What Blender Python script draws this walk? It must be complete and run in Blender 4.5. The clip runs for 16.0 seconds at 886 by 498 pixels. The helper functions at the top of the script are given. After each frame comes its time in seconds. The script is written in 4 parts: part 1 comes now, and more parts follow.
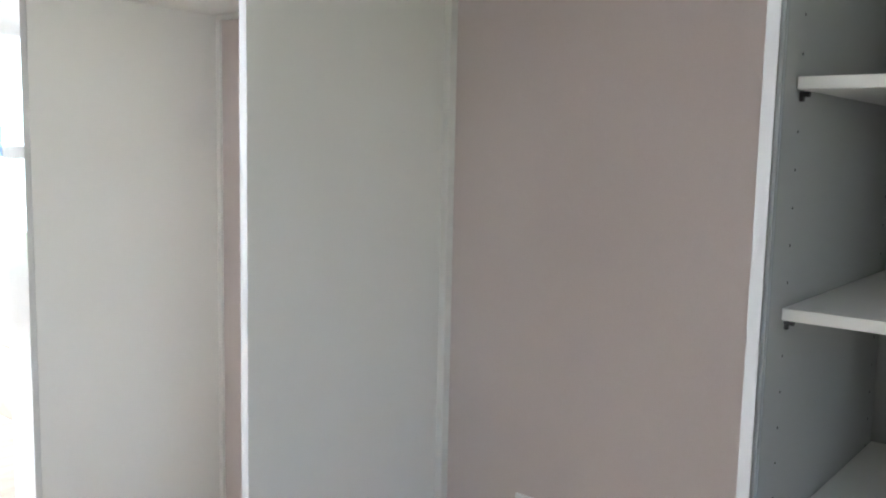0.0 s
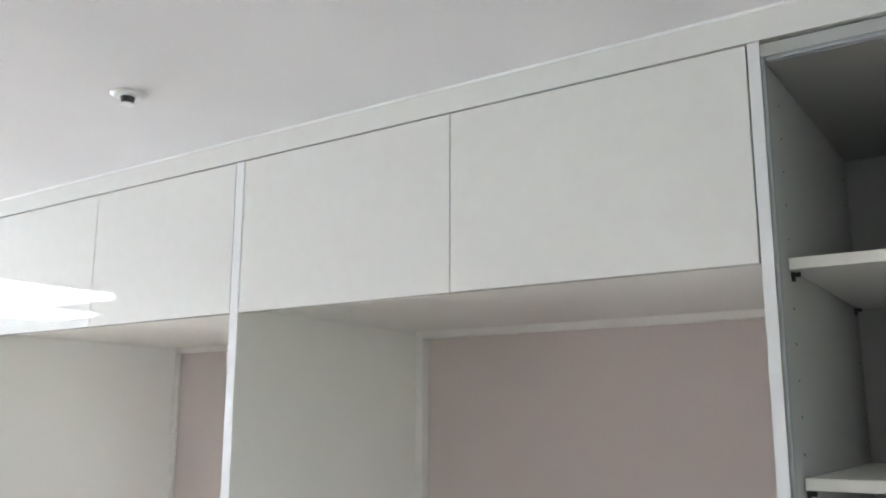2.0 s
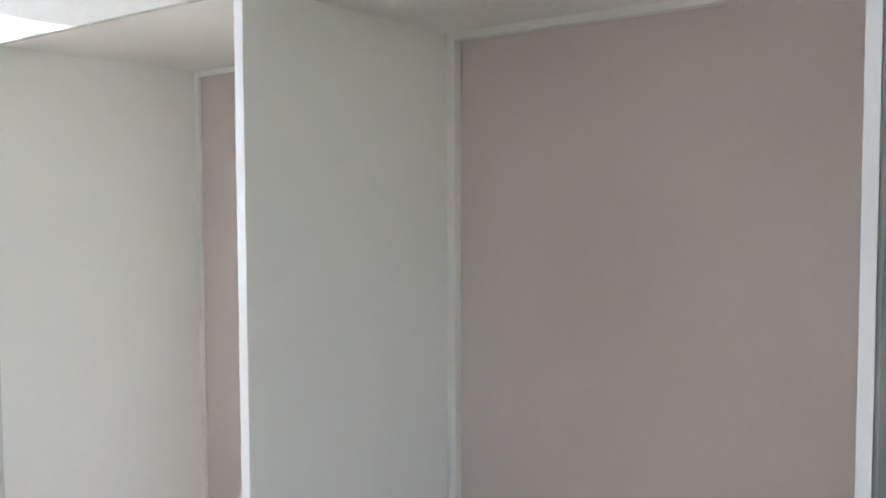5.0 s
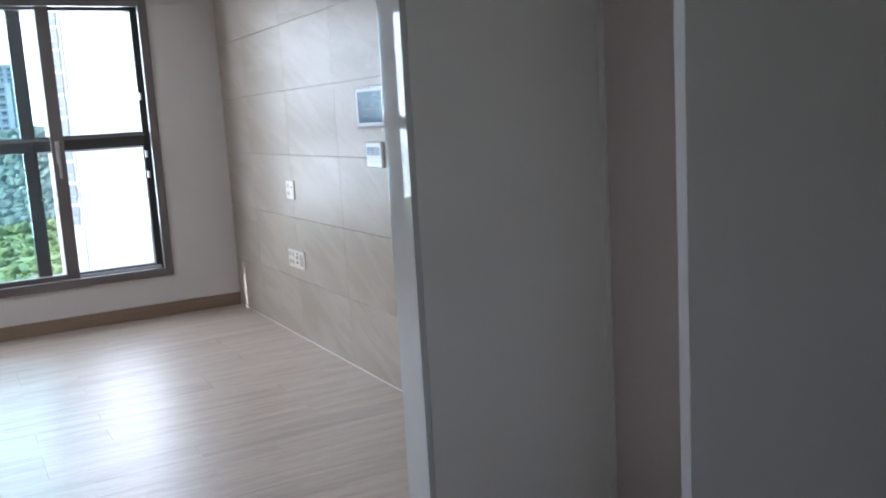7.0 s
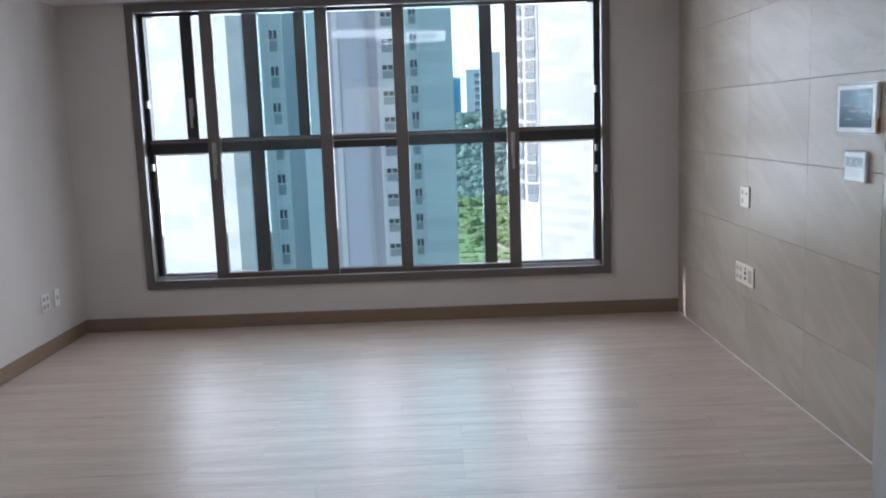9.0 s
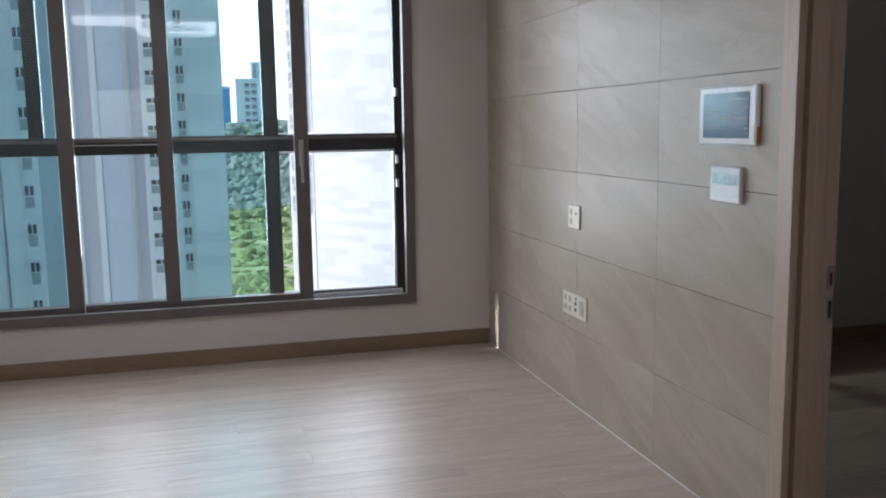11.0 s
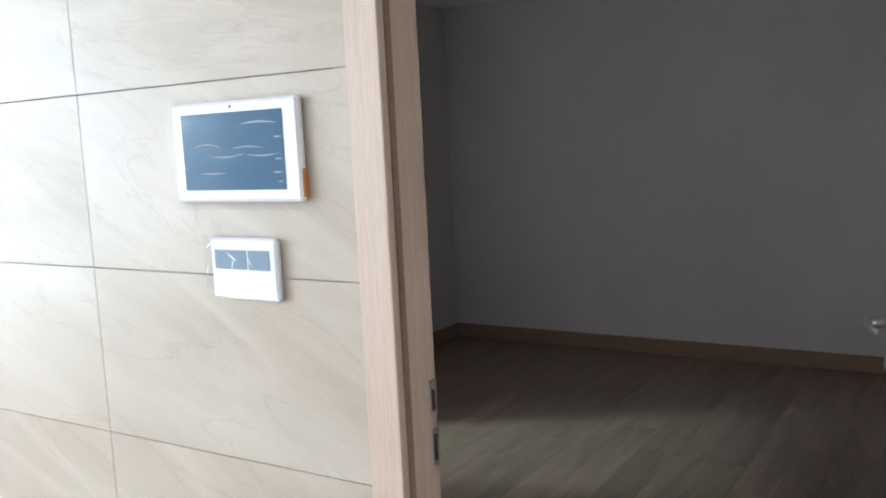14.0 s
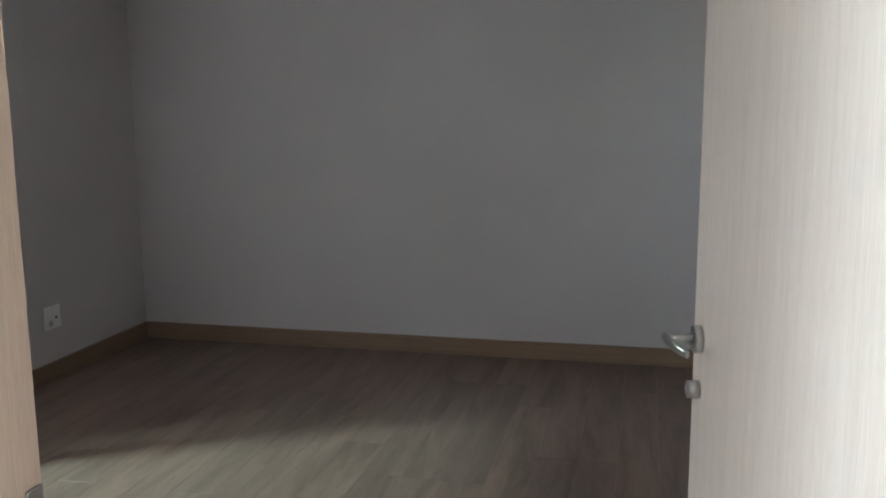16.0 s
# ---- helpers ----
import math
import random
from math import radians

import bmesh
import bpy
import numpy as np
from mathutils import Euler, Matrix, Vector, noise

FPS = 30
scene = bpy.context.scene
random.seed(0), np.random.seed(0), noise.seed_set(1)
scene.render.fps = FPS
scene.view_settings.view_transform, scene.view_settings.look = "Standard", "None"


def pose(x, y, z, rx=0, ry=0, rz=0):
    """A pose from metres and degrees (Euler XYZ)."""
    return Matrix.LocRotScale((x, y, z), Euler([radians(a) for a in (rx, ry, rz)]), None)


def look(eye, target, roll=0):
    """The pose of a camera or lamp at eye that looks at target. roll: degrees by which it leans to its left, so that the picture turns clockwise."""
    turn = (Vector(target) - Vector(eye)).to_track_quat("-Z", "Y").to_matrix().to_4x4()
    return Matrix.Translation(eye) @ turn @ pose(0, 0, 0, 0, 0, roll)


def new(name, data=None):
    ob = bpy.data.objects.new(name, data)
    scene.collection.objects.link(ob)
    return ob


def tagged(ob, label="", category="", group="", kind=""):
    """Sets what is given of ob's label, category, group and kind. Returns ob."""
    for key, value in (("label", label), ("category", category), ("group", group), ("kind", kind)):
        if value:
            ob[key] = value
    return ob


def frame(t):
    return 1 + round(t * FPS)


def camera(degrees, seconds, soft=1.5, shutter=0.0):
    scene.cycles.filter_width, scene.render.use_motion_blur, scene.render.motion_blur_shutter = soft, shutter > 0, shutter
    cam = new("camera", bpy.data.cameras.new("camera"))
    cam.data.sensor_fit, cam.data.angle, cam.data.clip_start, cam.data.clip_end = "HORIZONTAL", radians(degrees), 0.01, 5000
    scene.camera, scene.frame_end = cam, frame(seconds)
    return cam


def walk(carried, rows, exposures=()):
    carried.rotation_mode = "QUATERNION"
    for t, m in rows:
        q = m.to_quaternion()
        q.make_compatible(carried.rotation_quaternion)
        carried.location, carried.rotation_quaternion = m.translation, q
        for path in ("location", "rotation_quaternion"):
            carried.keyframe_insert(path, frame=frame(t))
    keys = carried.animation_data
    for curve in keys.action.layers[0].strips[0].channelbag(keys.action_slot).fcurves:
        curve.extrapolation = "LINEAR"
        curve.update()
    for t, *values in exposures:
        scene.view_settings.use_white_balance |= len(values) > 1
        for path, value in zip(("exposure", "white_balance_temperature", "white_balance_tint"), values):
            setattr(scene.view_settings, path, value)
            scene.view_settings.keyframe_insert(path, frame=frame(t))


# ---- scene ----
cam = camera(53.74, 16.0, soft=2.0)

# time, x, y, z, heading (left of +y), pitch, roll
PATH = [
    (0.0, -1.969, -0.060, 1.475, -50.32, -6.78, 1.25),
    (0.5, -2.038, 0.042, 1.536, -51.87, -2.60, 0.50),
    (1.0, -2.063, 0.079, 1.565, -53.04, 2.54, 0.78),
    (1.5, -2.080, 0.066, 1.644, -54.43, 8.53, 0.53),
    (2.0, -2.086, 0.047, 1.665, -55.51, 11.05, 0.15),
    (2.5, -2.080, 0.038, 1.648, -55.76, 10.72, -0.13),
    (3.0, -2.069, 0.047, 1.621, -56.02, 8.07, -0.17),
    (3.5, -2.049, 0.060, 1.580, -55.72, 5.69, 0.13),
    (4.0, -2.008, 0.083, 1.549, -55.34, 1.56, 0.20),
    (4.2, -1.981, 0.106, 1.539, -55.31, 0.42, -0.01),
    (6.3, -1.854, 0.214, 1.414, -42.05, -8.61, -2.06),
    (6.5, -1.847, 0.282, 1.414, -38.94, -8.71, -2.42),
    (6.8, -1.851, 0.358, 1.397, -33.63, -8.75, -2.94),
    (7.0, -1.875, 0.385, 1.399, -28.98, -8.85, -3.36),
    (7.2, -1.874, 0.421, 1.397, -23.86, -8.96, -3.95),
    (7.5, -1.831, 0.460, 1.433, -15.72, -9.01, -4.03),
    (7.7, -1.777, 0.510, 1.435, -9.90, -8.64, -3.00),
    (8.0, -1.746, 0.513, 1.463, -2.05, -8.48, -2.01),
    (8.2, -1.744, 0.540, 1.464, 0.14, -8.66, -2.15),
    (10.3, -1.746, 1.334, 1.437, -5.12, -7.75, -0.75),
    (10.5, -1.755, 1.425, 1.413, -7.19, -7.77, -0.49),
    (11.0, -1.763, 1.704, 1.425, -15.03, -7.97, -0.85),
    (11.5, -1.687, 1.982, 1.410, -21.11, -7.91, -1.85),
    (12.0, -1.570, 2.255, 1.436, -29.81, -7.74, -1.90),
    (12.5, -1.564, 2.538, 1.438, -40.26, -7.44, -2.07),
    (13.0, -1.521, 2.737, 1.442, -47.02, -7.39, -3.47),
    (13.5, -1.397, 2.963, 1.450, -51.79, -7.25, -3.37),
    (14.0, -1.291, 3.119, 1.457, -57.89, -7.32, -2.83),
    (14.5, -1.180, 3.256, 1.433, -66.65, -6.88, -1.72),
    (15.0, -1.070, 3.365, 1.418, -75.61, -7.73, -0.66),
    (15.2, -1.000, 3.371, 1.405, -76.55, -8.22, -0.59),
    (15.5, -0.848, 3.389, 1.386, -76.93, -8.66, -0.31),
    (15.8, -0.708, 3.393, 1.388, -76.88, -8.89, -0.36),
    (16.0, -0.642, 3.407, 1.389, -76.97, -9.13, -0.42),
]


def eye_pose(x, y, z, heading, pitch, roll):
    ahead = Vector((-math.sin(radians(heading)) * math.cos(radians(pitch)),
                    math.cos(radians(heading)) * math.cos(radians(pitch)), math.sin(radians(pitch))))
    eye = Vector((x, y, z))
    return look(eye, eye + ahead, roll)


EXPOSURES = [(0.0, 3.75, 6050, 12), (0.5, 3.85, 6050, 12), (1.0, 3.95, 6050, 12), (1.5, 3.8, 6050, 12), (3.0, 3.75, 6050, 12), (4.2, 3.85, 6050, 12),
             (6.3, 2.6, 5850, 14), (7.0, 1.6, 5700, 16),
             (7.5, 1.4, 5750, 17), (8.0, 1.05, 5800, 18), (10.3, 0.98, 6000, 18), (12.0, 1.08, 6200, 17), (12.4, 1.45, 6200, 16), (12.8, 2.0, 6000, 12),
             (14.0, 2.7, 5850, 12), (14.5, 3.1, 5850, 13), (15.0, 3.0, 5900, 13), (15.5, 2.9, 5900, 11), (16.0, 3.35, 5850, 8)]
walk(cam, [(r[0], eye_pose(*r[1:])) for r in PATH], EXPOSURES)

# ---- plan, metres ----
X_TILE = 0.0          # tiled wall, room side
X_LEFT = -4.38        # opposite wall
Y_WIN = 7.115         # window wall, room side
Y_BACK = -2.6
CEIL_LIVING, CEIL_KITCHEN = 2.35, 2.295
Y_STEP = 3.0
WIN_X0, WIN_X1, WIN_Z0, WIN_Z1 = -3.900, -0.498, 0.308, 2.34
CAB_X, CAB_BACK = -0.767, -0.074
Y_FILL1, Y_E1, Y_D1, Y_D0, Y_P1, Y_P0 = 2.693, 2.551, 1.525, 1.500, 0.381, 0.362
DOOR_Y0, DOOR_Y1, DOOR_Z = 3.145, 4.085, 2.10
BED_X, BED_Y1, BED_Y0 = 4.10, 6.40, 3.0
WALL_T = 0.20

# ---- world, sun, large lamps ----
world = bpy.data.worlds.new("sky")
scene.world = world
world.use_nodes = True
wn = world.node_tree
sky = wn.nodes.new("ShaderNodeTexSky")
sky.sky_type = "NISHITA"
sky.sun_disc = False
SUN_DIR = Vector((1.42, -0.222, -1.00)).normalized()
sky.sun_elevation = math.asin(-SUN_DIR.z)
sky.sun_rotation = math.atan2(-SUN_DIR.x, -SUN_DIR.y)
sky.air_density, sky.dust_density, sky.ozone_density = 1.0, 1.2, 1.0
wn.nodes["Background"].inputs["Strength"].default_value = 0.15
wn.links.new(sky.outputs["Color"], wn.nodes["Background"].inputs["Color"])

sun = new("sun", bpy.data.lights.new("sun", "SUN"))
sun.data.energy, sun.data.angle, sun.data.color = 2.5, radians(0.6), (1.0, 0.96, 0.9)
sun.matrix_world = Matrix.Translation((0, 0, 30)) @ SUN_DIR.to_track_quat("-Z", "Y").to_matrix().to_4x4()


def window_lamp(name, centre, aim, width, height, watts, color):
    data = bpy.data.lights.new(name, "AREA")
    data.shape, data.size, data.size_y, data.energy, data.color = "RECTANGLE", width, height, watts, color
    ob = new(name, data)
    ob.matrix_world = look(centre, aim)
    return ob


window_lamp("window_light", (-2.2, 7.46, 1.48), (-2.2, 0, 1.05), 3.2, 1.65, 51, (0.90, 0.96, 1.0))
# Weak fill lamp added behind the viewpoint for panels facing the rear.
window_lamp("rear_fill_light", (-2.9, -2.62, 1.6), (-1.6, 2.0, 1.2), 1.1, 1.0, 0.7, (1.0, 0.95, 0.88))
window_lamp("bedroom_window_light", (1.22, 6.42, 1.55), (2.1, 3.0, 1.25), 1.35, 1.0, 2.1, (1.0, 0.97, 0.95))
# Small lamp added outdoors to throw the soft patch on the bedroom floor.
window_lamp("bedroom_patch_lamp", (0.85, 8.0, 3.2), (2.2, 5.6, 0.3), 0.25, 0.25, 32, (0.74, 1.0, 0.92))

# ---- materials ----


def material(name, color, rough=0.5, metal=0.0, coat=0.0):
    m = bpy.data.materials.new(name)
    m.use_nodes = True
    b = m.node_tree.nodes["Principled BSDF"]
    b.inputs["Base Color"].default_value = (*color, 1)
    b.inputs["Roughness"].default_value = rough
    b.inputs["Metallic"].default_value = metal
    b.inputs["Coat Weight"].default_value = coat
    b.inputs["Coat Roughness"].default_value = 0.05
    return m, m.node_tree, b


def coords(nt, scale=(1, 1, 1), shift=False, space="Object"):
    """Object coordinates in metres, moved by each object's random number if asked."""
    tc = nt.nodes.new("ShaderNodeTexCoord")
    mp = nt.nodes.new("ShaderNodeMapping")
    mp.inputs["Scale"].default_value = scale
    nt.links.new(tc.outputs[space], mp.inputs["Vector"])
    if shift:
        info = nt.nodes.new("ShaderNodeObjectInfo")
        mul = nt.nodes.new("ShaderNodeMath")
        mul.operation = "MULTIPLY"
        mul.inputs[1].default_value = 37.0
        nt.links.new(info.outputs["Random"], mul.inputs[0])
        comb = nt.nodes.new("ShaderNodeCombineXYZ")
        for k in range(3):
            nt.links.new(mul.outputs[0], comb.inputs[k])
        nt.links.new(comb.outputs[0], mp.inputs["Location"])
    return mp.outputs["Vector"]


def noise_tex(nt, vec, scale, detail=3.0, rough=0.5, distortion=0.0):
    n = nt.nodes.new("ShaderNodeTexNoise")
    n.inputs["Scale"].default_value = scale
    n.inputs["Detail"].default_value = detail
    n.inputs["Roughness"].default_value = rough
    n.inputs["Distortion"].default_value = distortion
    nt.links.new(vec, n.inputs["Vector"])
    return n.outputs["Fac"]


def ramp(nt, fac, stops):
    r = nt.nodes.new("ShaderNodeValToRGB")
    el = r.color_ramp.elements
    while len(el) < len(stops):
        el.new(0.5)
    for e, (pos, c) in zip(el, stops):
        e.position, e.color = pos, (*c, 1)
    nt.links.new(fac, r.inputs["Fac"])
    return r.outputs["Color"]


def blend(nt, fac, a, b, mode="MIX"):
    m = nt.nodes.new("ShaderNodeMix")
    m.data_type, m.blend_type = "RGBA", mode
    for socket, value in ((m.inputs["Factor"], fac), (m.inputs["A"], a), (m.inputs["B"], b)):
        if isinstance(value, bpy.types.NodeSocket):
            nt.links.new(value, socket)
        elif isinstance(value, (int, float)):
            socket.default_value = value
        else:
            socket.default_value = (*value, 1)
    return m.outputs["Result"]


def bump(nt, bsdf, fac, strength, distance=0.002):
    n = nt.nodes.new("ShaderNodeBump")
    n.inputs["Strength"].default_value = strength
    n.inputs["Distance"].default_value = distance
    nt.links.new(fac, n.inputs["Height"])
    nt.links.new(n.outputs["Normal"], bsdf.inputs["Normal"])


def around(c, k):
    return tuple(min(1.0, v * k) for v in c)


def painted(name, color, rough=0.5, grain=300.0, relief=0.15, spread=0.04, coat=0.0, space="Object"):
    m, nt, b = material(name, color, rough, coat=coat)
    v = coords(nt, space=space)
    c = ramp(nt, noise_tex(nt, v, 1.7, 4), [(0.3, around(color, 1 - spread)), (0.7, around(color, 1 + spread))])
    fine = noise_tex(nt, v, grain, 2)
    nt.links.new(blend(nt, 0.06, c, fine, "OVERLAY"), b.inputs["Base Color"])
    if relief:
        bump(nt, b, fine, relief, 0.0006)
    return m


def wood(name, light, dark, rough, stretch, scale=1.0, shift=False, coat=0.0, tone=0.0, relief=0.25, fine_mix=0.45):
    """Fine straight grain along the axis with the small stretch value."""
    m, nt, b = material(name, light, rough, coat=coat)
    v = coords(nt, stretch, shift)
    broad = noise_tex(nt, v, 4.0 * scale, 5, 0.6, 0.6)
    fine = noise_tex(nt, v, 38.0 * scale, 4, 0.7)
    c = ramp(nt, broad, [(0.30, dark), (0.62, light)])
    f = ramp(nt, fine, [(0.35, around(dark, 0.85)), (0.6, light)])
    c = blend(nt, fine_mix, c, f)
    if tone:
        info = nt.nodes.new("ShaderNodeObjectInfo")
        t = ramp(nt, info.outputs["Random"], [(0.0, (1 - tone,) * 3), (1.0, (1, 1 - tone * 0.1, 1 - tone * 0.2))])
        c = blend(nt, 1.0, c, t, "MULTIPLY")
    nt.links.new(c, b.inputs["Base Color"])
    bump(nt, b, fine, relief, 0.0005)
    return m


M = {}
M["wallpaper"] = painted("greige_wallpaper", (0.63, 0.585, 0.545), 0.85, 220, 0.35)
M["niche_paper"] = painted("mauve_grey_wallpaper", (0.66, 0.585, 0.56), 0.85, 260, 0.35)
M["bed_paper"] = painted("grey_wallpaper", (0.54, 0.51, 0.50), 0.85, 220, 0.35)
M["white_wall"] = painted("bounce_white", (0.80, 0.79, 0.78), 0.7, 220, 0.2)
M["ceiling"] = painted("ceiling_paper", (0.70, 0.69, 0.70), 0.9, 180, 0.3)
M["board"] = painted("white_melamine", (0.83, 0.82, 0.78), 0.38, 400, 0.05, 0.02)
# White melamine darkened: shade inside the open tall unit is put into it.
M["inner_board"] = painted("shaded_white_melamine", (0.355, 0.36, 0.35), 0.45, 400, 0.05, 0.02)
M["gloss"] = painted("white_gloss_lacquer", (0.65, 0.645, 0.625), 0.02, 30, 0.0, 0.01)
M["gloss"].node_tree.nodes["Principled BSDF"].inputs["Specular IOR Level"].default_value = 0.36
M["edge"] = painted("white_edge_band", (0.66, 0.665, 0.675), 0.3, 300, 0.0, 0.02, coat=0.3)
M["gap"] = material("gap_shade", (0.05, 0.05, 0.05), 0.8)[0]
M["gasket"] = material("grey_seal", (0.30, 0.32, 0.33), 0.6)[0]
M["oak"] = wood("light_oak_laminate", (0.55, 0.43, 0.34), (0.45, 0.335, 0.25), 0.42, (14, 14, 0.5))
M["oak_leaf"] = wood("pale_oak_door", (0.59, 0.505, 0.435), (0.50, 0.415, 0.35), 0.45, (12, 12, 0.45))
M["baseboard"] = wood("oak_baseboard", (0.27, 0.19, 0.125), (0.20, 0.135, 0.085), 0.45, (0.5, 0.5, 12))
M["plank"] = wood("limed_oak_floor", (0.56, 0.47, 0.39), (0.385, 0.305, 0.245), 0.37, (0.5, 5, 5), 0.75, True, tone=0.07, relief=0.10, fine_mix=0.3)
M["plank"].node_tree.nodes["Principled BSDF"].inputs["Specular IOR Level"].default_value = 0.58
# Darkened copy of the oak planks: the bedroom's dimness is in the colour.
M["plank_bed"] = wood("dimmed_oak_floor", (0.23, 0.16, 0.125), (0.10, 0.066, 0.05), 0.33, (0.8, 5.5, 5.5), 0.55, True, tone=0.22, relief=0.10, fine_mix=0.2)
M["joint"] = material("floor_joint", (0.30, 0.24, 0.19), 0.7)[0]
M["pale_grout"] = material("pale_joint", (0.26, 0.23, 0.21), 0.8)[0]
M["grout"] = material("tile_joint", (0.07, 0.06, 0.05), 0.8)[0]
M["frame"] = painted("brown_pvc_profile", (0.135, 0.115, 0.105), 0.38, 300, 0.05, 0.03)
M["outer_frame"] = painted("dark_outer_profile", (0.028, 0.027, 0.027), 0.35, 300, 0.05, 0.03)
M["rail_metal"] = material("bright_rail", (0.72, 0.74, 0.77), 0.3, 0.6)[0]
M["steel"] = painted("brushed_steel", (0.48, 0.465, 0.44), 0.28, 500, 0.1)
M["steel"].node_tree.nodes["Principled BSDF"].inputs["Metallic"].default_value = 1.0
M["chrome"] = material("chrome", (0.8, 0.8, 0.8), 0.08, 1.0)[0]
M["plastic"] = painted("white_plastic", (0.80, 0.80, 0.80), 0.3, 400, 0.0, 0.01)
M["crease"] = material("creased_film", (0.42, 0.47, 0.51), 0.35)[0]
M["cream_plastic"] = painted("ivory_plastic", (0.74, 0.70, 0.60), 0.35, 400, 0.0, 0.01)
M["socket_hole"] = material("socket_recess", (0.50, 0.46, 0.38), 0.5)[0]
M["dark"] = material("dark_slot", (0.03, 0.03, 0.03), 0.6)[0]
# Near-black for the strip that stands for the dark hinge gap.
M["gap_black"] = material("hinge_gap_black", (0.004, 0.004, 0.004), 1.0)[0]
M["gap_black"].node_tree.nodes["Principled BSDF"].inputs["Specular IOR Level"].default_value = 0.05
M["red_tag"] = material("red_tag", (0.12, 0.012, 0.010), 0.5)[0]
M["orange_tag"] = material("orange_tag", (0.62, 0.24, 0.05), 0.5)[0]
M["screen"] = material("dark_blue_screen", (0.09, 0.16, 0.24), 0.18)[0]
M["screen"].node_tree.nodes["Principled BSDF"].inputs["Specular IOR Level"].default_value = 0.3
M["lcd"] = material("grey_display", (0.24, 0.31, 0.36), 0.2, coat=0.4)[0]


def tile_stone():
    """Sandstone print: soft slanting bands whose slope and place differ from tile to tile."""
    m, nt, b = material("sandstone_tile", (0.45, 0.41, 0.35), 0.35)
    b.inputs["Specular IOR Level"].default_value = 0.22
    info = nt.nodes.new("ShaderNodeObjectInfo")

    def from_random(scale, offset):
        n = nt.nodes.new("ShaderNodeMath")
        n.operation = "MULTIPLY_ADD"
        n.inputs[1].default_value, n.inputs[2].default_value = scale, offset
        nt.links.new(info.outputs["Random"], n.inputs[0])
        return n.outputs[0]

    tc = nt.nodes.new("ShaderNodeTexCoord")
    turn = nt.nodes.new("ShaderNodeMapping")
    slope = nt.nodes.new("ShaderNodeCombineXYZ")
    nt.links.new(from_random(radians(-22), radians(-8)), slope.inputs[0])
    nt.links.new(slope.outputs[0], turn.inputs["Rotation"])
    nt.links.new(tc.outputs["Object"], turn.inputs["Vector"])
    mp = nt.nodes.new("ShaderNodeMapping")
    mp.inputs["Scale"].default_value = (1.0, 0.42, 2.3)
    place = nt.nodes.new("ShaderNodeCombineXYZ")
    far = from_random(23.0, 0.0)
    for k in range(3):
        nt.links.new(far, place.inputs[k])
    nt.links.new(place.outputs[0], mp.inputs["Location"])
    nt.links.new(turn.outputs["Vector"], mp.inputs["Vector"])
    v = mp.outputs["Vector"]
    big = noise_tex(nt, v, 1.2, 5, 0.55, 0.5)
    veins = noise_tex(nt, v, 1.5, 4, 0.5, 0.6)
    seams = noise_tex(nt, v, 2.3, 5, 0.55, 1.4)
    base = ramp(nt, big, [(0.28, (0.36, 0.30, 0.228)), (0.5, (0.415, 0.357, 0.285)), (0.72, (0.46, 0.408, 0.338))])
    pale = ramp(nt, veins, [(0.45, (0, 0, 0)), (0.51, (1, 1, 1)), (0.60, (0, 0, 0))])
    c = blend(nt, 0.26, base, blend(nt, pale, base, (0.57, 0.515, 0.44)))
    dark = ramp(nt, seams, [(0.485, (0, 0, 0)), (0.50, (1, 1, 1)), (0.512, (0, 0, 0))])
    c = blend(nt, 0.20, c, blend(nt, dark, c, (0.28, 0.215, 0.15)))
    fine = noise_tex(nt, coords(nt), 160, 3)
    nt.links.new(blend(nt, 0.08, c, fine, "OVERLAY"), b.inputs["Base Color"])
    bump(nt, b, noise_tex(nt, coords(nt, (1, 1.6, 0.7)), 30, 4, 0.6), 0.13, 0.002)
    return m


M["tile"] = tile_stone()


def pane_glass(name, tint, gloss=1.0):
    m = bpy.data.materials.new(name)
    m.use_nodes = True
    nt = m.node_tree
    nt.nodes.clear()
    out = nt.nodes.new("ShaderNodeOutputMaterial")
    tr = nt.nodes.new("ShaderNodeBsdfTransparent")
    tr.inputs["Color"].default_value = (*tint, 1)
    gl = nt.nodes.new("ShaderNodeBsdfGlossy")
    gl.inputs["Roughness"].default_value = 0.0
    fr = nt.nodes.new("ShaderNodeFresnel")
    fr.inputs["IOR"].default_value = 1.5
    mul = nt.nodes.new("ShaderNodeMath")
    mul.operation = "MULTIPLY"
    mul.inputs[1].default_value = gloss
    nt.links.new(fr.outputs[0], mul.inputs[0])
    mix = nt.nodes.new("ShaderNodeMixShader")
    nt.links.new(mul.outputs[0], mix.inputs[0])
    nt.links.new(tr.outputs[0], mix.inputs[1])
    nt.links.new(gl.outputs[0], mix.inputs[2])
    nt.links.new(mix.outputs[0], out.inputs["Surface"])
    return m


M["glass"] = pane_glass("clear_glass", (0.96, 0.98, 0.98))
M["tinted_glass"] = pane_glass("blue_green_glass", (0.80, 0.925, 0.94))
M["film"] = pane_glass("clear_film", (0.93, 0.94, 0.95), 0.3)


def glow(name, color, strength):
    m = bpy.data.materials.new(name)
    m.use_nodes = True
    nt = m.node_tree
    b = nt.nodes["Principled BSDF"]
    b.inputs["Base Color"].default_value = (*color, 1)
    b.inputs["Emission Color"].default_value = (*color, 1)
    b.inputs["Emission Strength"].default_value = strength
    return m


M["facade"] = painted("white_facade_paint", (0.68, 0.69, 0.73), 0.8, 8, 0.0, 0.03)
M["lamp"] = glow("lit_diffuser", (0.95, 0.98, 1.0), 2.6)

# ---- mesh helpers ----


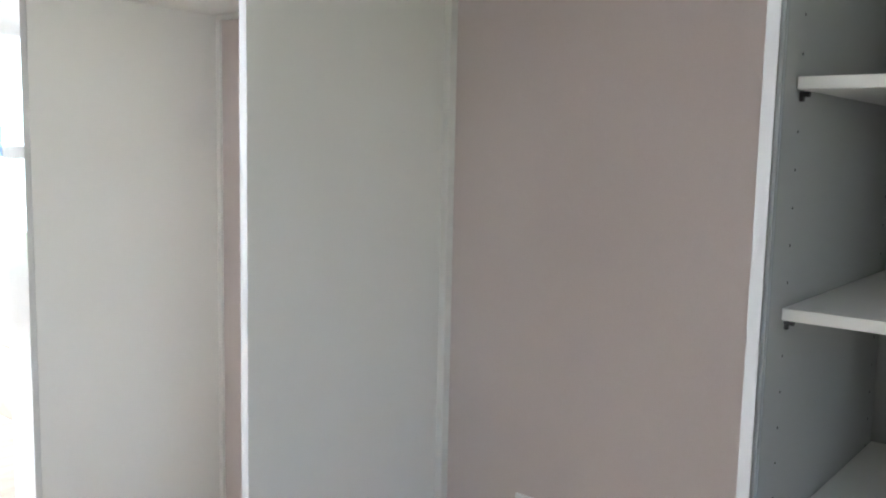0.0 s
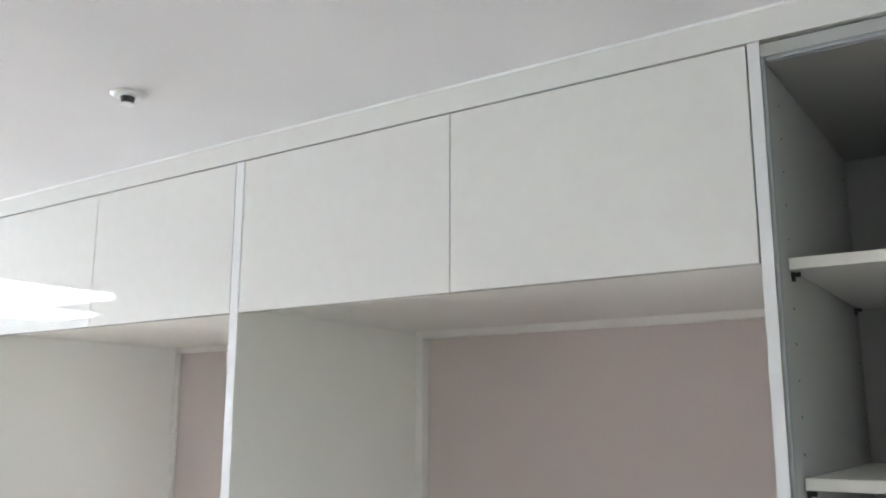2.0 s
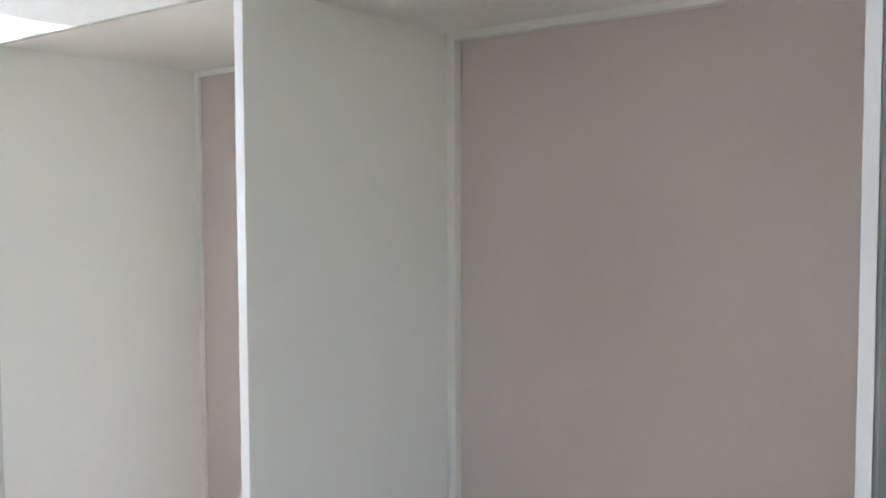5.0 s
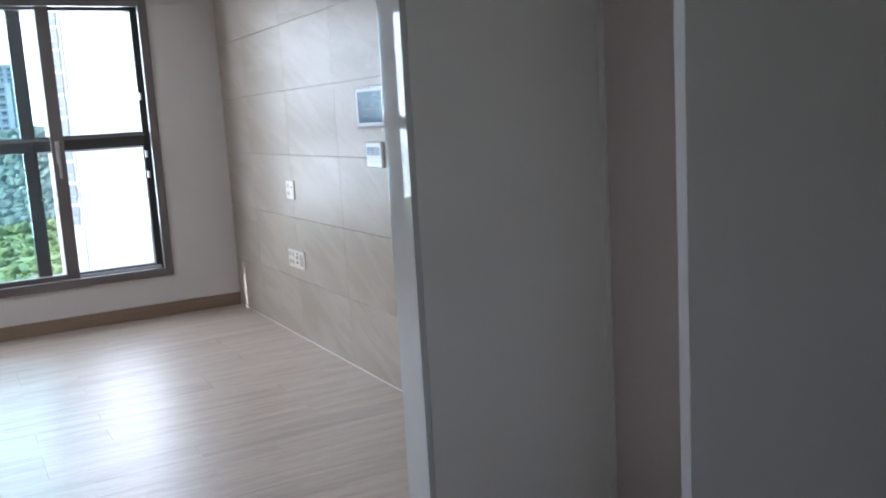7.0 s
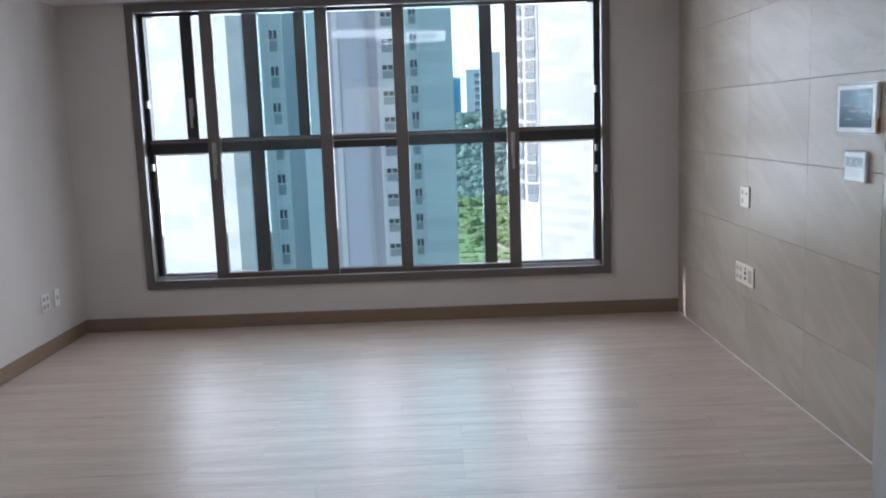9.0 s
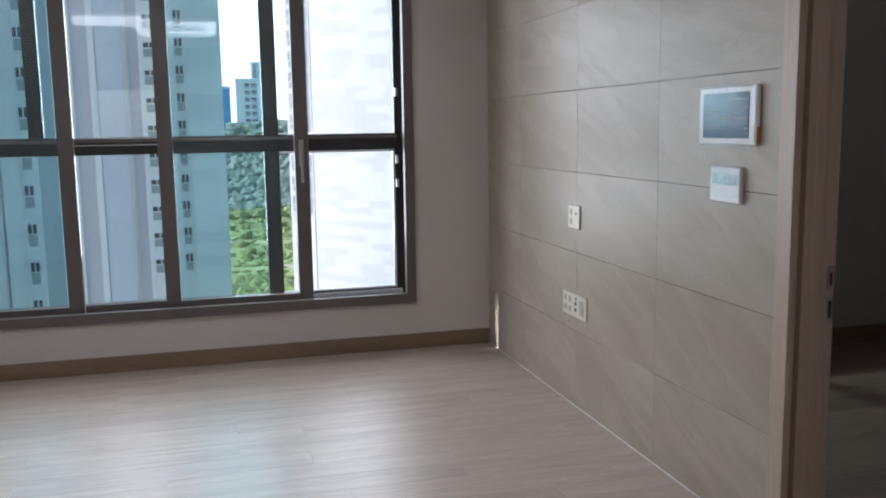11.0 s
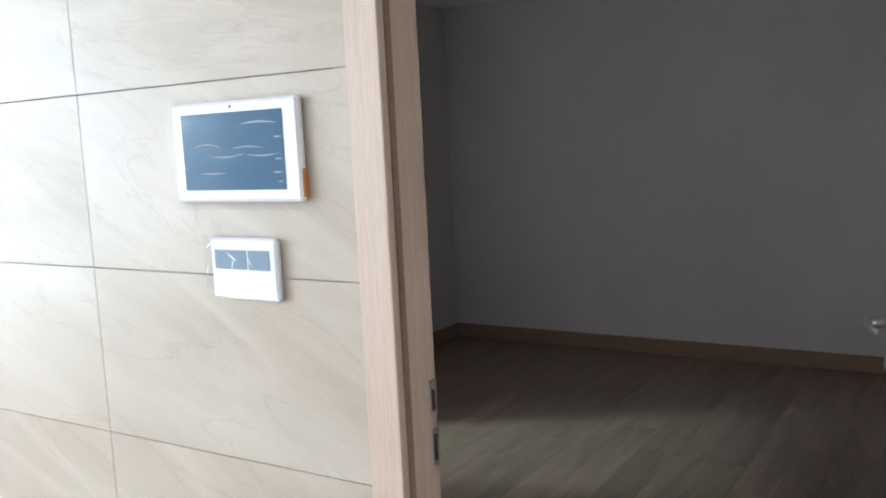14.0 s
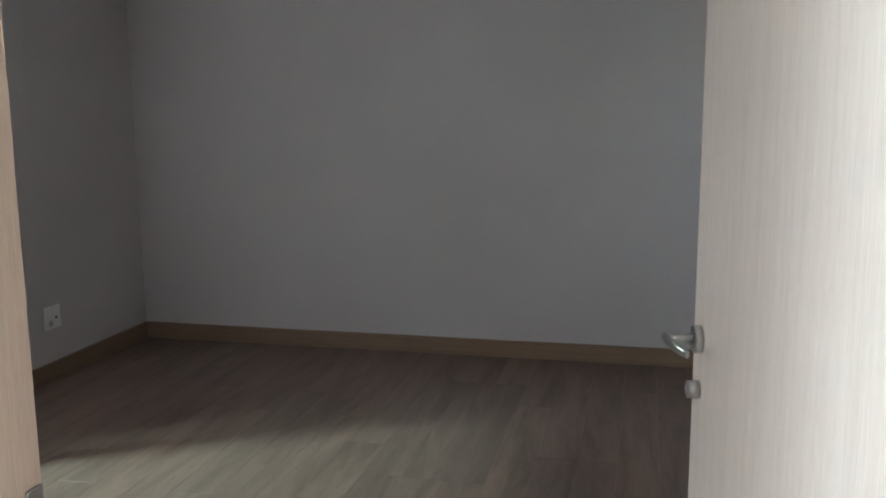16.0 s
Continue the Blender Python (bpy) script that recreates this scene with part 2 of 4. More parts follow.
def box(bm, lo, hi, bevel=0.0):
    """An axis-aligned block, with chamfered edges if asked."""
    made = bmesh.ops.create_cube(bm, size=1.0)["verts"]
    lo, hi = Vector(lo), Vector(hi)
    size, mid = hi - lo, (hi + lo) / 2
    for v in made:
        v.co = Vector((v.co.x * size.x, v.co.y * size.y, v.co.z * size.z)) + mid
    if bevel:
        edges = list({e for v in made for e in v.link_edges})
        bmesh.ops.bevel(bm, geom=edges, offset=bevel, segments=1, affect="EDGES")


def tube(bm, a, b, r0, r1=None, n=16):
    """A round bar from a to b."""
    a, b = Vector(a), Vector(b)
    m = Matrix.Translation((a + b) / 2) @ (b - a).to_track_quat("Z", "Y").to_matrix().to_4x4()
    bmesh.ops.create_cone(bm, cap_ends=True, segments=n, radius1=r0, radius2=r0 if r1 is None else r1,
                          depth=(b - a).length, matrix=m)


def part(name, bm, mat, parent=None, label="", smooth=False):
    me = bpy.data.meshes.new(name)
    bmesh.ops.recalc_face_normals(bm, faces=bm.faces)
    bm.to_mesh(me)
    bm.free()
    me.materials.append(M[mat] if isinstance(mat, str) else mat)
    if smooth:
        for p in me.polygons:
            p.use_smooth = len(p.vertices) == 4
    ob = new(name, me)
    if parent:
        ob.parent = parent
        ob.matrix_parent_inverse = parent.matrix_basis.inverted()
    if label:
        ob["label"] = label
    return ob


def block(name, lo, hi, mat, parent=None, bevel=0.0, label=""):
    bm = bmesh.new()
    box(bm, lo, hi, bevel)
    return part(name, bm, mat, parent, label)


def blocks(name, items, mat, parent=None, bevel=0.0, label=""):
    bm = bmesh.new()
    for lo, hi in items:
        box(bm, lo, hi, bevel)
    return part(name, bm, mat, parent, label)


def empty(name, place, label, category, group=""):
    ob = new(name)
    ob.location = place
    ob.empty_display_size = 0.05
    tagged(ob, label, category, group)
    bpy.context.view_layer.update()
    return ob


def structure(ob, label="", category=""):
    return tagged(ob, label, category, kind="structure")


# ---- setting: floors, walls, ceilings ----
slab = structure(block("floor", (X_LEFT - 0.2, Y_BACK - 0.2, -0.15), (0.0, Y_WIN + 0.1, -0.006), "joint"),
                 "pale limed oak laminate floor of the living room", "floor")
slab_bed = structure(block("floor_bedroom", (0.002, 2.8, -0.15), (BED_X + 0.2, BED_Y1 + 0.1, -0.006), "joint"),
                     "oak laminate floor of the unlit bedroom, dimness put into its colour", "floor")
TOP = 2.6
window_wall = blocks("wall_window", [
    ((X_LEFT - 0.2, Y_WIN, 0), (WIN_X0, Y_WIN + 0.27, TOP)),
    ((WIN_X1, Y_WIN, 0), (0.2, Y_WIN + 0.27, TOP)),
    ((WIN_X0, Y_WIN, 0), (WIN_X1, Y_WIN + 0.27, WIN_Z0)),
    ((WIN_X0, Y_WIN, WIN_Z1), (WIN_X1, Y_WIN + 0.27, TOP))], "wallpaper")
structure(window_wall, "greige papered wall around the wide living room window", "wall")
structure(block("wall_opposite", (X_LEFT - 0.2, Y_BACK, 0), (X_LEFT, Y_WIN, TOP), "wallpaper"),
          "plain greige papered side wall", "wall")
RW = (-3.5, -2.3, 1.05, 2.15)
# Unseen wall, coloured white so that it reflects light onto the niche panels.
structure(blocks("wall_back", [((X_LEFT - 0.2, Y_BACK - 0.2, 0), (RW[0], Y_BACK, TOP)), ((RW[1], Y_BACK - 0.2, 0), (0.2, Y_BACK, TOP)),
                               ((RW[0], Y_BACK - 0.2, 0), (RW[1], Y_BACK, RW[2])), ((RW[0], Y_BACK - 0.2, RW[3]), (RW[1], Y_BACK, TOP))], "white_wall"), "unseen rear wall, white to bounce light onto the cupboards", "wall")
tile_wall = structure(block("wall_tiled", (0.0125, DOOR_Y1 + 0.0705, 0), (WALL_T, Y_WIN, TOP), "grout"),
                      "wall clad in large sandstone-look tiles with fine dark joints", "wall")
structure(blocks("wall_bedroom_door", [
    ((0.0, DOOR_Y0 - 0.29, 0), (WALL_T, DOOR_Y0 - 0.076, TOP)),
    ((0.0125, DOOR_Y0 - 0.0755, DOOR_Z + 0.091), (WALL_T, DOOR_Y1 + 0.07, TOP))], "wallpaper"),
    "papered wall over and beside the bedroom door", "wall")
structure(block("wall_niche", (CAB_BACK, Y_BACK, 0), (CAB_BACK + 0.1, Y_FILL1, TOP), "niche_paper"),
          "mauve-grey papered wall behind the appliance niches", "wall")
structure(block("wall_return", (CAB_BACK + 0.1, Y_FILL1 - 0.1, 0), (0.2, DOOR_Y0 - 0.29, TOP), "wallpaper"))
structure(block("wall_bedroom_far", (BED_X, BED_Y0 - 0.2, 0), (BED_X + 0.2, BED_Y1 + 0.2, TOP), "bed_paper"),
          "grey papered far wall of the bedroom", "wall")
BW = (0.45, 2.00, 0.9, 2.1)
structure(blocks("wall_bedroom_window", [
    ((WALL_T, BED_Y1, 0), (BW[0], BED_Y1 + 0.2, TOP)), ((BW[1], BED_Y1, 0), (BED_X, BED_Y1 + 0.2, TOP)),
    ((BW[0], BED_Y1, 0), (BW[1], BED_Y1 + 0.2, BW[2])), ((BW[0], BED_Y1, BW[3]), (BW[1], BED_Y1 + 0.2, TOP))], "bed_paper"),
    "grey papered bedroom wall with a window", "wall")
structure(block("wall_bedroom_near", (WALL_T, BED_Y0 - 0.2, 0), (BED_X, BED_Y0, TOP), "bed_paper"), "plain bedroom wall", "wall")
structure(blocks("ceiling", [
    ((X_LEFT - 0.2, Y_STEP, CEIL_LIVING), (0.2, Y_WIN, TOP + 0.1)),
    ((X_LEFT - 0.2, Y_BACK, CEIL_KITCHEN), (0.2, Y_STEP, TOP + 0.1))], "ceiling"), "white papered ceiling", "ceiling")
structure(block("ceiling_bedroom", (0.2, BED_Y0 - 0.2, CEIL_LIVING), (BED_X + 0.2, BED_Y1 + 0.2, TOP + 0.1), "ceiling"), "white bedroom ceiling", "ceiling")

BB, BT = 0.098, 0.012


def baseboard(lo, hi):
    return structure(block("baseboard", lo, hi, "baseboard", bevel=0.002), "low oak-coloured baseboard", "baseboard")


baseboard((X_LEFT, Y_WIN - BT, 0), (-0.001, Y_WIN - 0.0005, BB))
baseboard((X_LEFT + 0.0005, Y_BACK, 0), (X_LEFT + BT, Y_WIN - BT - 0.001, BB))
baseboard((BED_X - BT, BED_Y0, 0), (BED_X - 0.0005, BED_Y1 - 0.001, BB))
baseboard((WALL_T, BED_Y1 - BT, 0), (BED_X - BT - 0.001, BED_Y1 - 0.0005, BB))
baseboard((CAB_BACK - BT, Y_D1 + 0.001, 0), (CAB_BACK - 0.0005, Y_E1 - 0.019, BB))
baseboard((CAB_BACK - BT, Y_P1 + 0.001, 0), (CAB_BACK - 0.0005, Y_D0 - 0.025, BB))
baseboard((-BT, Y_FILL1 + 0.01, 0), (-0.0005, DOOR_Y0 - 0.12, BB))

structure(blocks("sealant_line", [((-0.004, DOOR_Y1 + 0.04, 0.0002), (-0.0004, Y_WIN - 0.014, 0.004))], "plastic"), "white sealant bead along the tiles", "sealant")

# ---- wide window ----
IN_Y0, IN_Y1 = 7.085, 7.150       # inner sashes
OUT_Y0, OUT_Y1 = 7.20, 7.26       # outer sashes
window = structure(new("window_1"), "wide brown-framed double sliding window", "window")


def ring(name, x0, x1, z0, z1, y0, y1, w, mat, parent, label="", wb=None, wt=None):
    wb, wt = wb or w, wt or w
    return blocks(name, [((x0, y0, z0), (x0 + w, y1, z1)), ((x1 - w, y0, z0), (x1, y1, z1)),
                         ((x0 + w, y0, z0), (x1 - w, y1, z0 + wb)), ((x0 + w, y0, z1 - wt), (x1 - w, y1, z1))],
                  mat, parent, 0.002, label)


def pane(x0, x1, z0, z1, y, mat, parent):
    p = block("pane", (x0, y - 0.003, z0), (x1, y + 0.003, z1), mat, parent)
    p.visible_shadow = False
    return p


ring("window_frame", WIN_X0, WIN_X1, WIN_Z0, WIN_Z1, 7.085, 7.135, 0.060, "frame", window)
ring("outer_window_frame", WIN_X0 + 0.04, WIN_X1 - 0.04, WIN_Z0 + 0.03, WIN_Z1 - 0.02, 7.1905, 7.268, 0.062, "outer_frame", window)
blocks("track", [((x0, y, WIN_Z0 + 0.06), (x1, y + 0.006, WIN_Z0 + 0.085)) for y in (7.155, 7.170) for x0, x1 in ((WIN_X0 + 0.076, -3.38), (-1.15, WIN_X1 - 0.076))], "rail_metal", window, label="bright metal sliding track")
# Dark strip added along the sill for the shade of an open recess.
block("sill_recess_strip", (-3.37, 7.155, WIN_Z0 + 0.06), (-1.16, 7.176, WIN_Z0 + 0.10), "frame", window, 0.002, "dark brown strip in place of the shaded sill recess")


def inner_sash(x0, x1, latch_left):
    s = ring("sash", x0, x1, WIN_Z0 + 0.058, WIN_Z1 - 0.05, IN_Y0, IN_Y1 - 0.01, 0.085, "frame", window, wb=0.05, wt=0.04)
    pane(x0 + 0.08, x1 - 0.08, WIN_Z0 + 0.11, WIN_Z1 - 0.085, 7.115, "glass", s)
    x = x0 + 0.045 if latch_left else x1 - 0.045
    lever = block("latch", (x - 0.016, IN_Y0 - 0.012, 1.20), (x + 0.016, IN_Y0 - 0.0005, 1.36), "steel", s, 0.004, "grey metal latch plate")
    block("latch_lever", (x - 0.009, IN_Y0 - 0.04, 1.10), (x + 0.009, IN_Y0 - 0.0125, 1.30), "steel", lever, 0.004)
    return s


inner_sash(-3.375, -2.485, True)
inner_sash(-2.03, -1.155, False)

TR0, TR1 = 1.288, 1.391
block("transom", (WIN_X0 + 0.09, 7.195, TR0), (WIN_X1 - 0.09, 7.255, TR1), "outer_frame", window, 0.003)
block("transom_cap", (WIN_X0 + 0.09, 7.172, TR1 - 0.03), (WIN_X1 - 0.09, 7.1895, TR1 - 0.012), "frame", window, 0.002)
# Bright strips added in place of reflection lines across the middle transom.
blocks("transom_glints", [((-2.52, 7.165, z), (-1.97, 7.1715, z + 0.005)) for z in (TR1 - 0.008, TR1 - 0.048)], "rail_metal", window, label="bright strips standing in for reflections on the transom")
for x0, x1 in ((-3.10, -2.995), (-1.415, -1.325)):
    block("mullion", (x0, 7.195, WIN_Z0 + 0.08), (x1, 7.275, TR0 - 0.0005), "outer_frame", window, 0.003)
    block("mullion", (x0, 7.195, TR1 + 0.0005), (x1, 7.275, WIN_Z1 - 0.08), "outer_frame", window, 0.003)
for x0, x1 in ((-3.545, -3.46), (-2.735, -2.655)):
    block("stile", (x0, 7.20, TR1 + 0.001), (x1, 7.25, WIN_Z1 - 0.08), "outer_frame", window, 0.003)
block("stile", (-2.585, 7.20, WIN_Z0 + 0.08), (-2.53, 7.25, TR0 - 0.001), "outer_frame", window, 0.003)
hnd = block("latch", (-3.515, 7.185, 1.55), (-3.487, 7.1995, 1.68), "steel", window, 0.003, "grey metal latch plate")
block("latch_lever", (-3.508, 7.165, 1.47), (-3.494, 7.1845, 1.62), "steel", hnd, 0.003)
# thin white seals in the outer openings
for x0, x1 in ((WIN_X0 + 0.09, -3.10), (-1.325, WIN_X1 - 0.09)):
    blocks("glazing_bead", [((x0, 7.205, WIN_Z0 + 0.085), (x1, 7.235, WIN_Z0 + 0.10)), ((x0, 7.205, TR0 - 0.012), (x1, 7.215, TR0 - 0.0006))], "rail_metal", window)
blocks("glazing_bead", [((-0.612, 7.205, WIN_Z0 + 0.101), (-0.597, 7.235, TR0 - 0.013)), ((-3.80, 7.205, WIN_Z0 + 0.101), (-3.785, 7.235, TR0 - 0.013))], "rail_metal", window)
blocks("roller_lock", [((-0.60, 7.15, z), (-0.585, 7.18, z + 0.05)) for z in (1.05, 1.62, 1.2)] + [((-3.81, 7.15, z), (-3.795, 7.18, z + 0.05)) for z in (1.17, 1.62)], "rail_metal", window)
for x0, x1, coat in ((WIN_X0 + 0.09, -3.10, "glass"), (-2.995, -2.5005, "tinted_glass"), (-2.4995, -1.9705, "glass"), (-1.9695, -1.415, "tinted_glass"),
                     (-1.325, WIN_X1 - 0.09, "glass")):
    for z0, z1 in ((WIN_Z0 + 0.08, TR0), (TR1, WIN_Z1 - 0.08)):
        pane(x0, x1, z0, z1, 7.24, coat, window)

# the sash unit sits deeper in the wall than the trim ring and is that much larger
for ob in window.children_recursive:
    if ob.name != "window_frame":
        for v in ob.data.vertices:
            v.co = (-1.74 + (v.co.x + 1.74) * 1.018, v.co.y + 0.09, 1.45 + (v.co.z - 1.45) * 1.018)
blocks("window_lining", [((WIN_X0 + 0.01, 7.1355, WIN_Z0 + 0.005), (WIN_X0 + 0.03, 7.38, WIN_Z1 - 0.005)), ((WIN_X1 - 0.03, 7.1355, WIN_Z0 + 0.005), (WIN_X1 - 0.01, 7.38, WIN_Z1 - 0.005)),
                         ((WIN_X0 + 0.031, 7.1355, WIN_Z0 + 0.005), (WIN_X1 - 0.031, 7.38, WIN_Z0 + 0.02))], "frame", window)

# ---- bedroom window, beside the door view ----
bwin = structure(new("window_2"), "brown-framed bedroom window", "window")
ring("window_frame", BW[0], BW[1], BW[2], BW[3], 6.43, 6.55, 0.06, "frame", bwin)
block("mullion", (1.20, 6.45, BW[2] + 0.06), (1.26, 6.52, BW[3] - 0.06), "frame", bwin, 0.002)
block("stile", (1.77, 6.45, BW[2] + 0.06), (1.86, 6.52, BW[3] - 0.06), "frame", bwin, 0.002)
pane(BW[0] + 0.05, BW[1] - 0.05, BW[2] + 0.05, BW[3] - 0.05, 6.53, "glass", bwin)


# Unseen window, added as the opening for the rear fill lamp.
rear = structure(new("window_3"), "unseen rear window added to light the panels facing it", "window")
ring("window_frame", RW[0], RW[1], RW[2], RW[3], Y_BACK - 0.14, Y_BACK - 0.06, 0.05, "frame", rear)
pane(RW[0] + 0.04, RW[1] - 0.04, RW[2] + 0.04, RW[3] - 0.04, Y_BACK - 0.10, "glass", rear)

# ---- door frame and door ----
J0, J1 = DOOR_Y0, DOOR_Y1
frame_ob = structure(new("door_frame"), "light oak door frame with a rebated stop", "door frame")
blocks("casing", [((-0.014, J1 - 0.051, 0), (0.004, J1 + 0.0235, DOOR_Z + 0.09)), ((-0.014, J0 - 0.050, 0), (0.004, J0 + 0.028, DOOR_Z + 0.09)),
                  ((-0.014, J0 + 0.0285, DOOR_Z - 0.02), (0.004, J1 - 0.0515, DOOR_Z + 0.09))], "oak", frame_ob, 0.002)
blocks("jamb", [((0.0065, J1 + 0.006, 0), (0.203, J1 + 0.07, DOOR_Z + 0.04)), ((0.0065, J0 - 0.04, 0), (0.203, J0 - 0.006, DOOR_Z + 0.04)),
                ((0.0065, J0 - 0.006, DOOR_Z + 0.006), (0.203, J1 + 0.006, DOOR_Z + 0.04))], "oak", frame_ob, 0.0015)
blocks("door_stop", [((0.0065, J1 - 0.040, 0), (0.108, J1 + 0.0055, DOOR_Z)), ((0.0065, J0 - 0.0055, 0), (0.108, J0 + 0.020, DOOR_Z)),
                     ((0.0065, J0 + 0.0205, DOOR_Z - 0.025), (0.108, J1 - 0.0405, DOOR_Z + 0.0055))], "oak", frame_ob, 0.0015)
blocks("jamb_groove", [((0.0042, J1 - 0.044, 0), (0.0062, J1 + 0.02, DOOR_Z)), ((0.0042, J0 - 0.03, 0), (0.0062, J0 + 0.024, DOOR_Z))], "dark", frame_ob)
# strike plates
sp = blocks("strike_plate", [((0.172, J1 + 0.002, 0.880), (0.1995, J1 + 0.0055, 0.957))], "steel", frame_ob, 0.001, "steel strike plate")
block("latch_hole", (0.179, J1 + 0.0008, 0.893), (0.190, J1 + 0.0018, 0.937), "red_tag", sp)
sp2 = blocks("strike_plate", [((0.172, J1 + 0.002, 0.775), (0.1995, J1 + 0.0055, 0.853))], "steel", frame_ob, 0.001, "lower steel strike plate")
block("latch_hole", (0.179, J1 + 0.0008, 0.785), (0.190, J1 + 0.0018, 0.842), "dark", sp2)
# Brown strip laid on the stop as the shade of its groove.
block("groove_shade_strip", (0.022, J1 - 0.0425, 0), (0.040, J1 - 0.0402, DOOR_Z - 0.03), "baseboard", frame_ob, label="brown strip standing in for the shaded groove on the stop")

HINGE = Vector((0.212, J0 + 0.007, 0))
LEAF_L, LEAF_T = 0.86, 0.040
door = empty("door_1", HINGE, "pale oak-veneer bedroom door standing open into the dark room", "door")
ang = math.atan2(0.151, 0.83)
door.rotation_euler = (0, 0, ang)
bpy.context.view_layer.update()


def on_leaf(name, bm, mat, parent, label="", smooth=False):
    ob = part(name, bm, mat, None, label, smooth)
    ob.parent = parent
    return ob


bm = bmesh.new()
box(bm, (0.018, -LEAF_T, 0.008), (LEAF_L, 0, DOOR_Z - 0.004), 0.0015)
leaf = on_leaf("leaf", bm, "oak_leaf", door)
bm = bmesh.new()
box(bm, (0.019, 0.0003, 0.009), (0.150, 0.0010, DOOR_Z - 0.005))
on_leaf("edge_stile", bm, "oak_leaf", leaf)
# Black strip added to fill the hinge gap in place of its shade.
bm = bmesh.new()
box(bm, (-0.004, -LEAF_T, 0.008), (0.0178, -0.003, DOOR_Z - 0.004))
on_leaf("hinge_gap_shade", bm, "gap_black", door, "black strip standing in for the darkness of the hinge gap")
bm = bmesh.new()
box(bm, (LEAF_L + 0.0003, -LEAF_T + 0.008, 0.90), (LEAF_L + 0.002, -0.008, 1.05))
on_leaf("lock_plate", bm, "steel", leaf)


def lever_bar(bm, hx, y, side):
    """A flat tapering grip that sweeps back towards the door and droops a little."""
    n, last = 10, None
    for j in range(n + 1):
        u = j / n
        x, yy, z = hx + 0.012 - 0.100 * u, y + side * (0.064 - 0.020 * u ** 2.5), 0.962 - 0.006 * u ** 2
        w, h = 0.0055 * (1 - 0.45 * u), 0.0105 * (1 - 0.35 * u)
        loop = [bm.verts.new((x, yy + a * w, z + b * h)) for a, b in ((1, 0.5), (0.5, 1), (-0.5, 1), (-1, 0.5), (-1, -0.5), (-0.5, -1), (0.5, -1), (1, -0.5))]
        if last:
            for k in range(8):
                bm.faces.new((last[k], last[(k + 1) % 8], loop[(k + 1) % 8], loop[k]))
        else:
            bm.faces.new(loop)
        last = loop
    bm.faces.new(last)


for side in (1, -1):
    y = 0.0 if side > 0 else -LEAF_T
    hx = LEAF_L - 0.052
    bm = bmesh.new()
    tube(bm, (hx, y, 0.962), (hx, y + side * 0.015, 0.962), 0.027, 0.026, 28)
    rosette = on_leaf("rosette", bm, "steel", leaf, "round brushed steel rosette", True)
    bm = bmesh.new()
    tube(bm, (hx, y + side * 0.0152, 0.962), (hx, y + side * 0.064, 0.962), 0.010, None, 18)
    lever_bar(bm, hx, y, side)
    on_leaf("lever_handle", bm, "steel", leaf, "brushed steel lever handle", True)
    bm = bmesh.new()
    tube(bm, (hx, y, 0.864), (hx, y + side * 0.022, 0.864), 0.017, 0.016, 24)
    tube(bm, (hx, y + side * 0.0222, 0.864), (hx, y + side * 0.024, 0.864), 0.010, None, 18)
    on_leaf("thumb_turn", bm, "steel", leaf, "round steel privacy knob", True)
for z in (0.28, 1.561):
    bm = bmesh.new()
    tube(bm, (0.008, 0.006, z), (0.008, 0.006, z + 0.10), 0.006, None, 12)
    box(bm, (0.014, 0.0012, z), (0.054, 0.0030, z + 0.10), 0.0006)
    h = on_leaf("hinge", bm, "steel", door, "steel butt hinge")
    bm = bmesh.new()
    for dz in (0.02, 0.08):
        tube(bm, (0.036, 0.0031, z + dz), (0.036, 0.0044, z + dz), 0.0045, None, 10)
    on_leaf("screw", bm, "chrome", h)

# ---- appliance surround and cupboards ----
DOOR_TOP, DOOR_BOT = 2.239, 1.895
surround = empty("appliance_surround", (CAB_X, 1.5, 0), "white melamine surround with two tall empty appliance niches", "cabinet")
F = CAB_X
block("filler_panel", (F, Y_E1, 0), (F + 0.02, Y_FILL1, 2.294), "gloss", surround, 0.0015, "glossy white end filler panel")
block("end_panel", (F + 0.0205, Y_E1, 0), (CAB_BACK + 0.099, Y_E1 + 0.02, 2.29), "board", surround)
block("outer_panel", (F + 0.0205, Y_FILL1 - 0.02, 0), (CAB_BACK + 0.099, Y_FILL1 - 0.0005, 2.29), "board", surround)
block("divider_panel", (F + 0.0015, Y_D0, 0), (CAB_BACK - 0.001, Y_D1, DOOR_TOP + 0.001), "board", surround)
block("edge_strip", (F, Y_D0, 0), (F + 0.001, Y_D1, DOOR_TOP + 0.001), "edge", surround, label="white edge banding")
rail = block("top_rail", (F, -0.3, DOOR_TOP + 0.0035), (F + 0.02, Y_E1 - 0.0005, 2.294), "gloss", surround, 0.0004, "white top rail under the ceiling")
bm = bmesh.new()
for k in range(120):
    y = -0.3 + (Y_FILL1 + 0.3) * k / 120
    w = 0.0035 + 0.003 * abs(noise.noise(Vector((y * 9, 0, 0))))
    box(bm, (F - 0.003, y, 2.2945 - w), (F - 0.0002, y + (Y_FILL1 + 0.3) / 120, 2.2949))
part("caulk_line", bm, "plastic", surround)["kind"] = "stuff"


def back_trim(y0, y1, wide, deep):
    """Thin white frame on the wallpaper: left side and head."""
    x0, x1 = CAB_BACK - deep, CAB_BACK - 0.0005
    block("back_trim", (x0, y1 - wide, 0.0), (x1, y1 - 0.0003, 1.888), "board", surround, 0.001)
    block("back_trim", (x0, y0 + 0.0003, 1.888 + 0.0004), (x1, y1 - 0.0003, 1.912), "board", surround, 0.001)


back_trim(Y_D1, Y_E1, 0.018, 0.014)
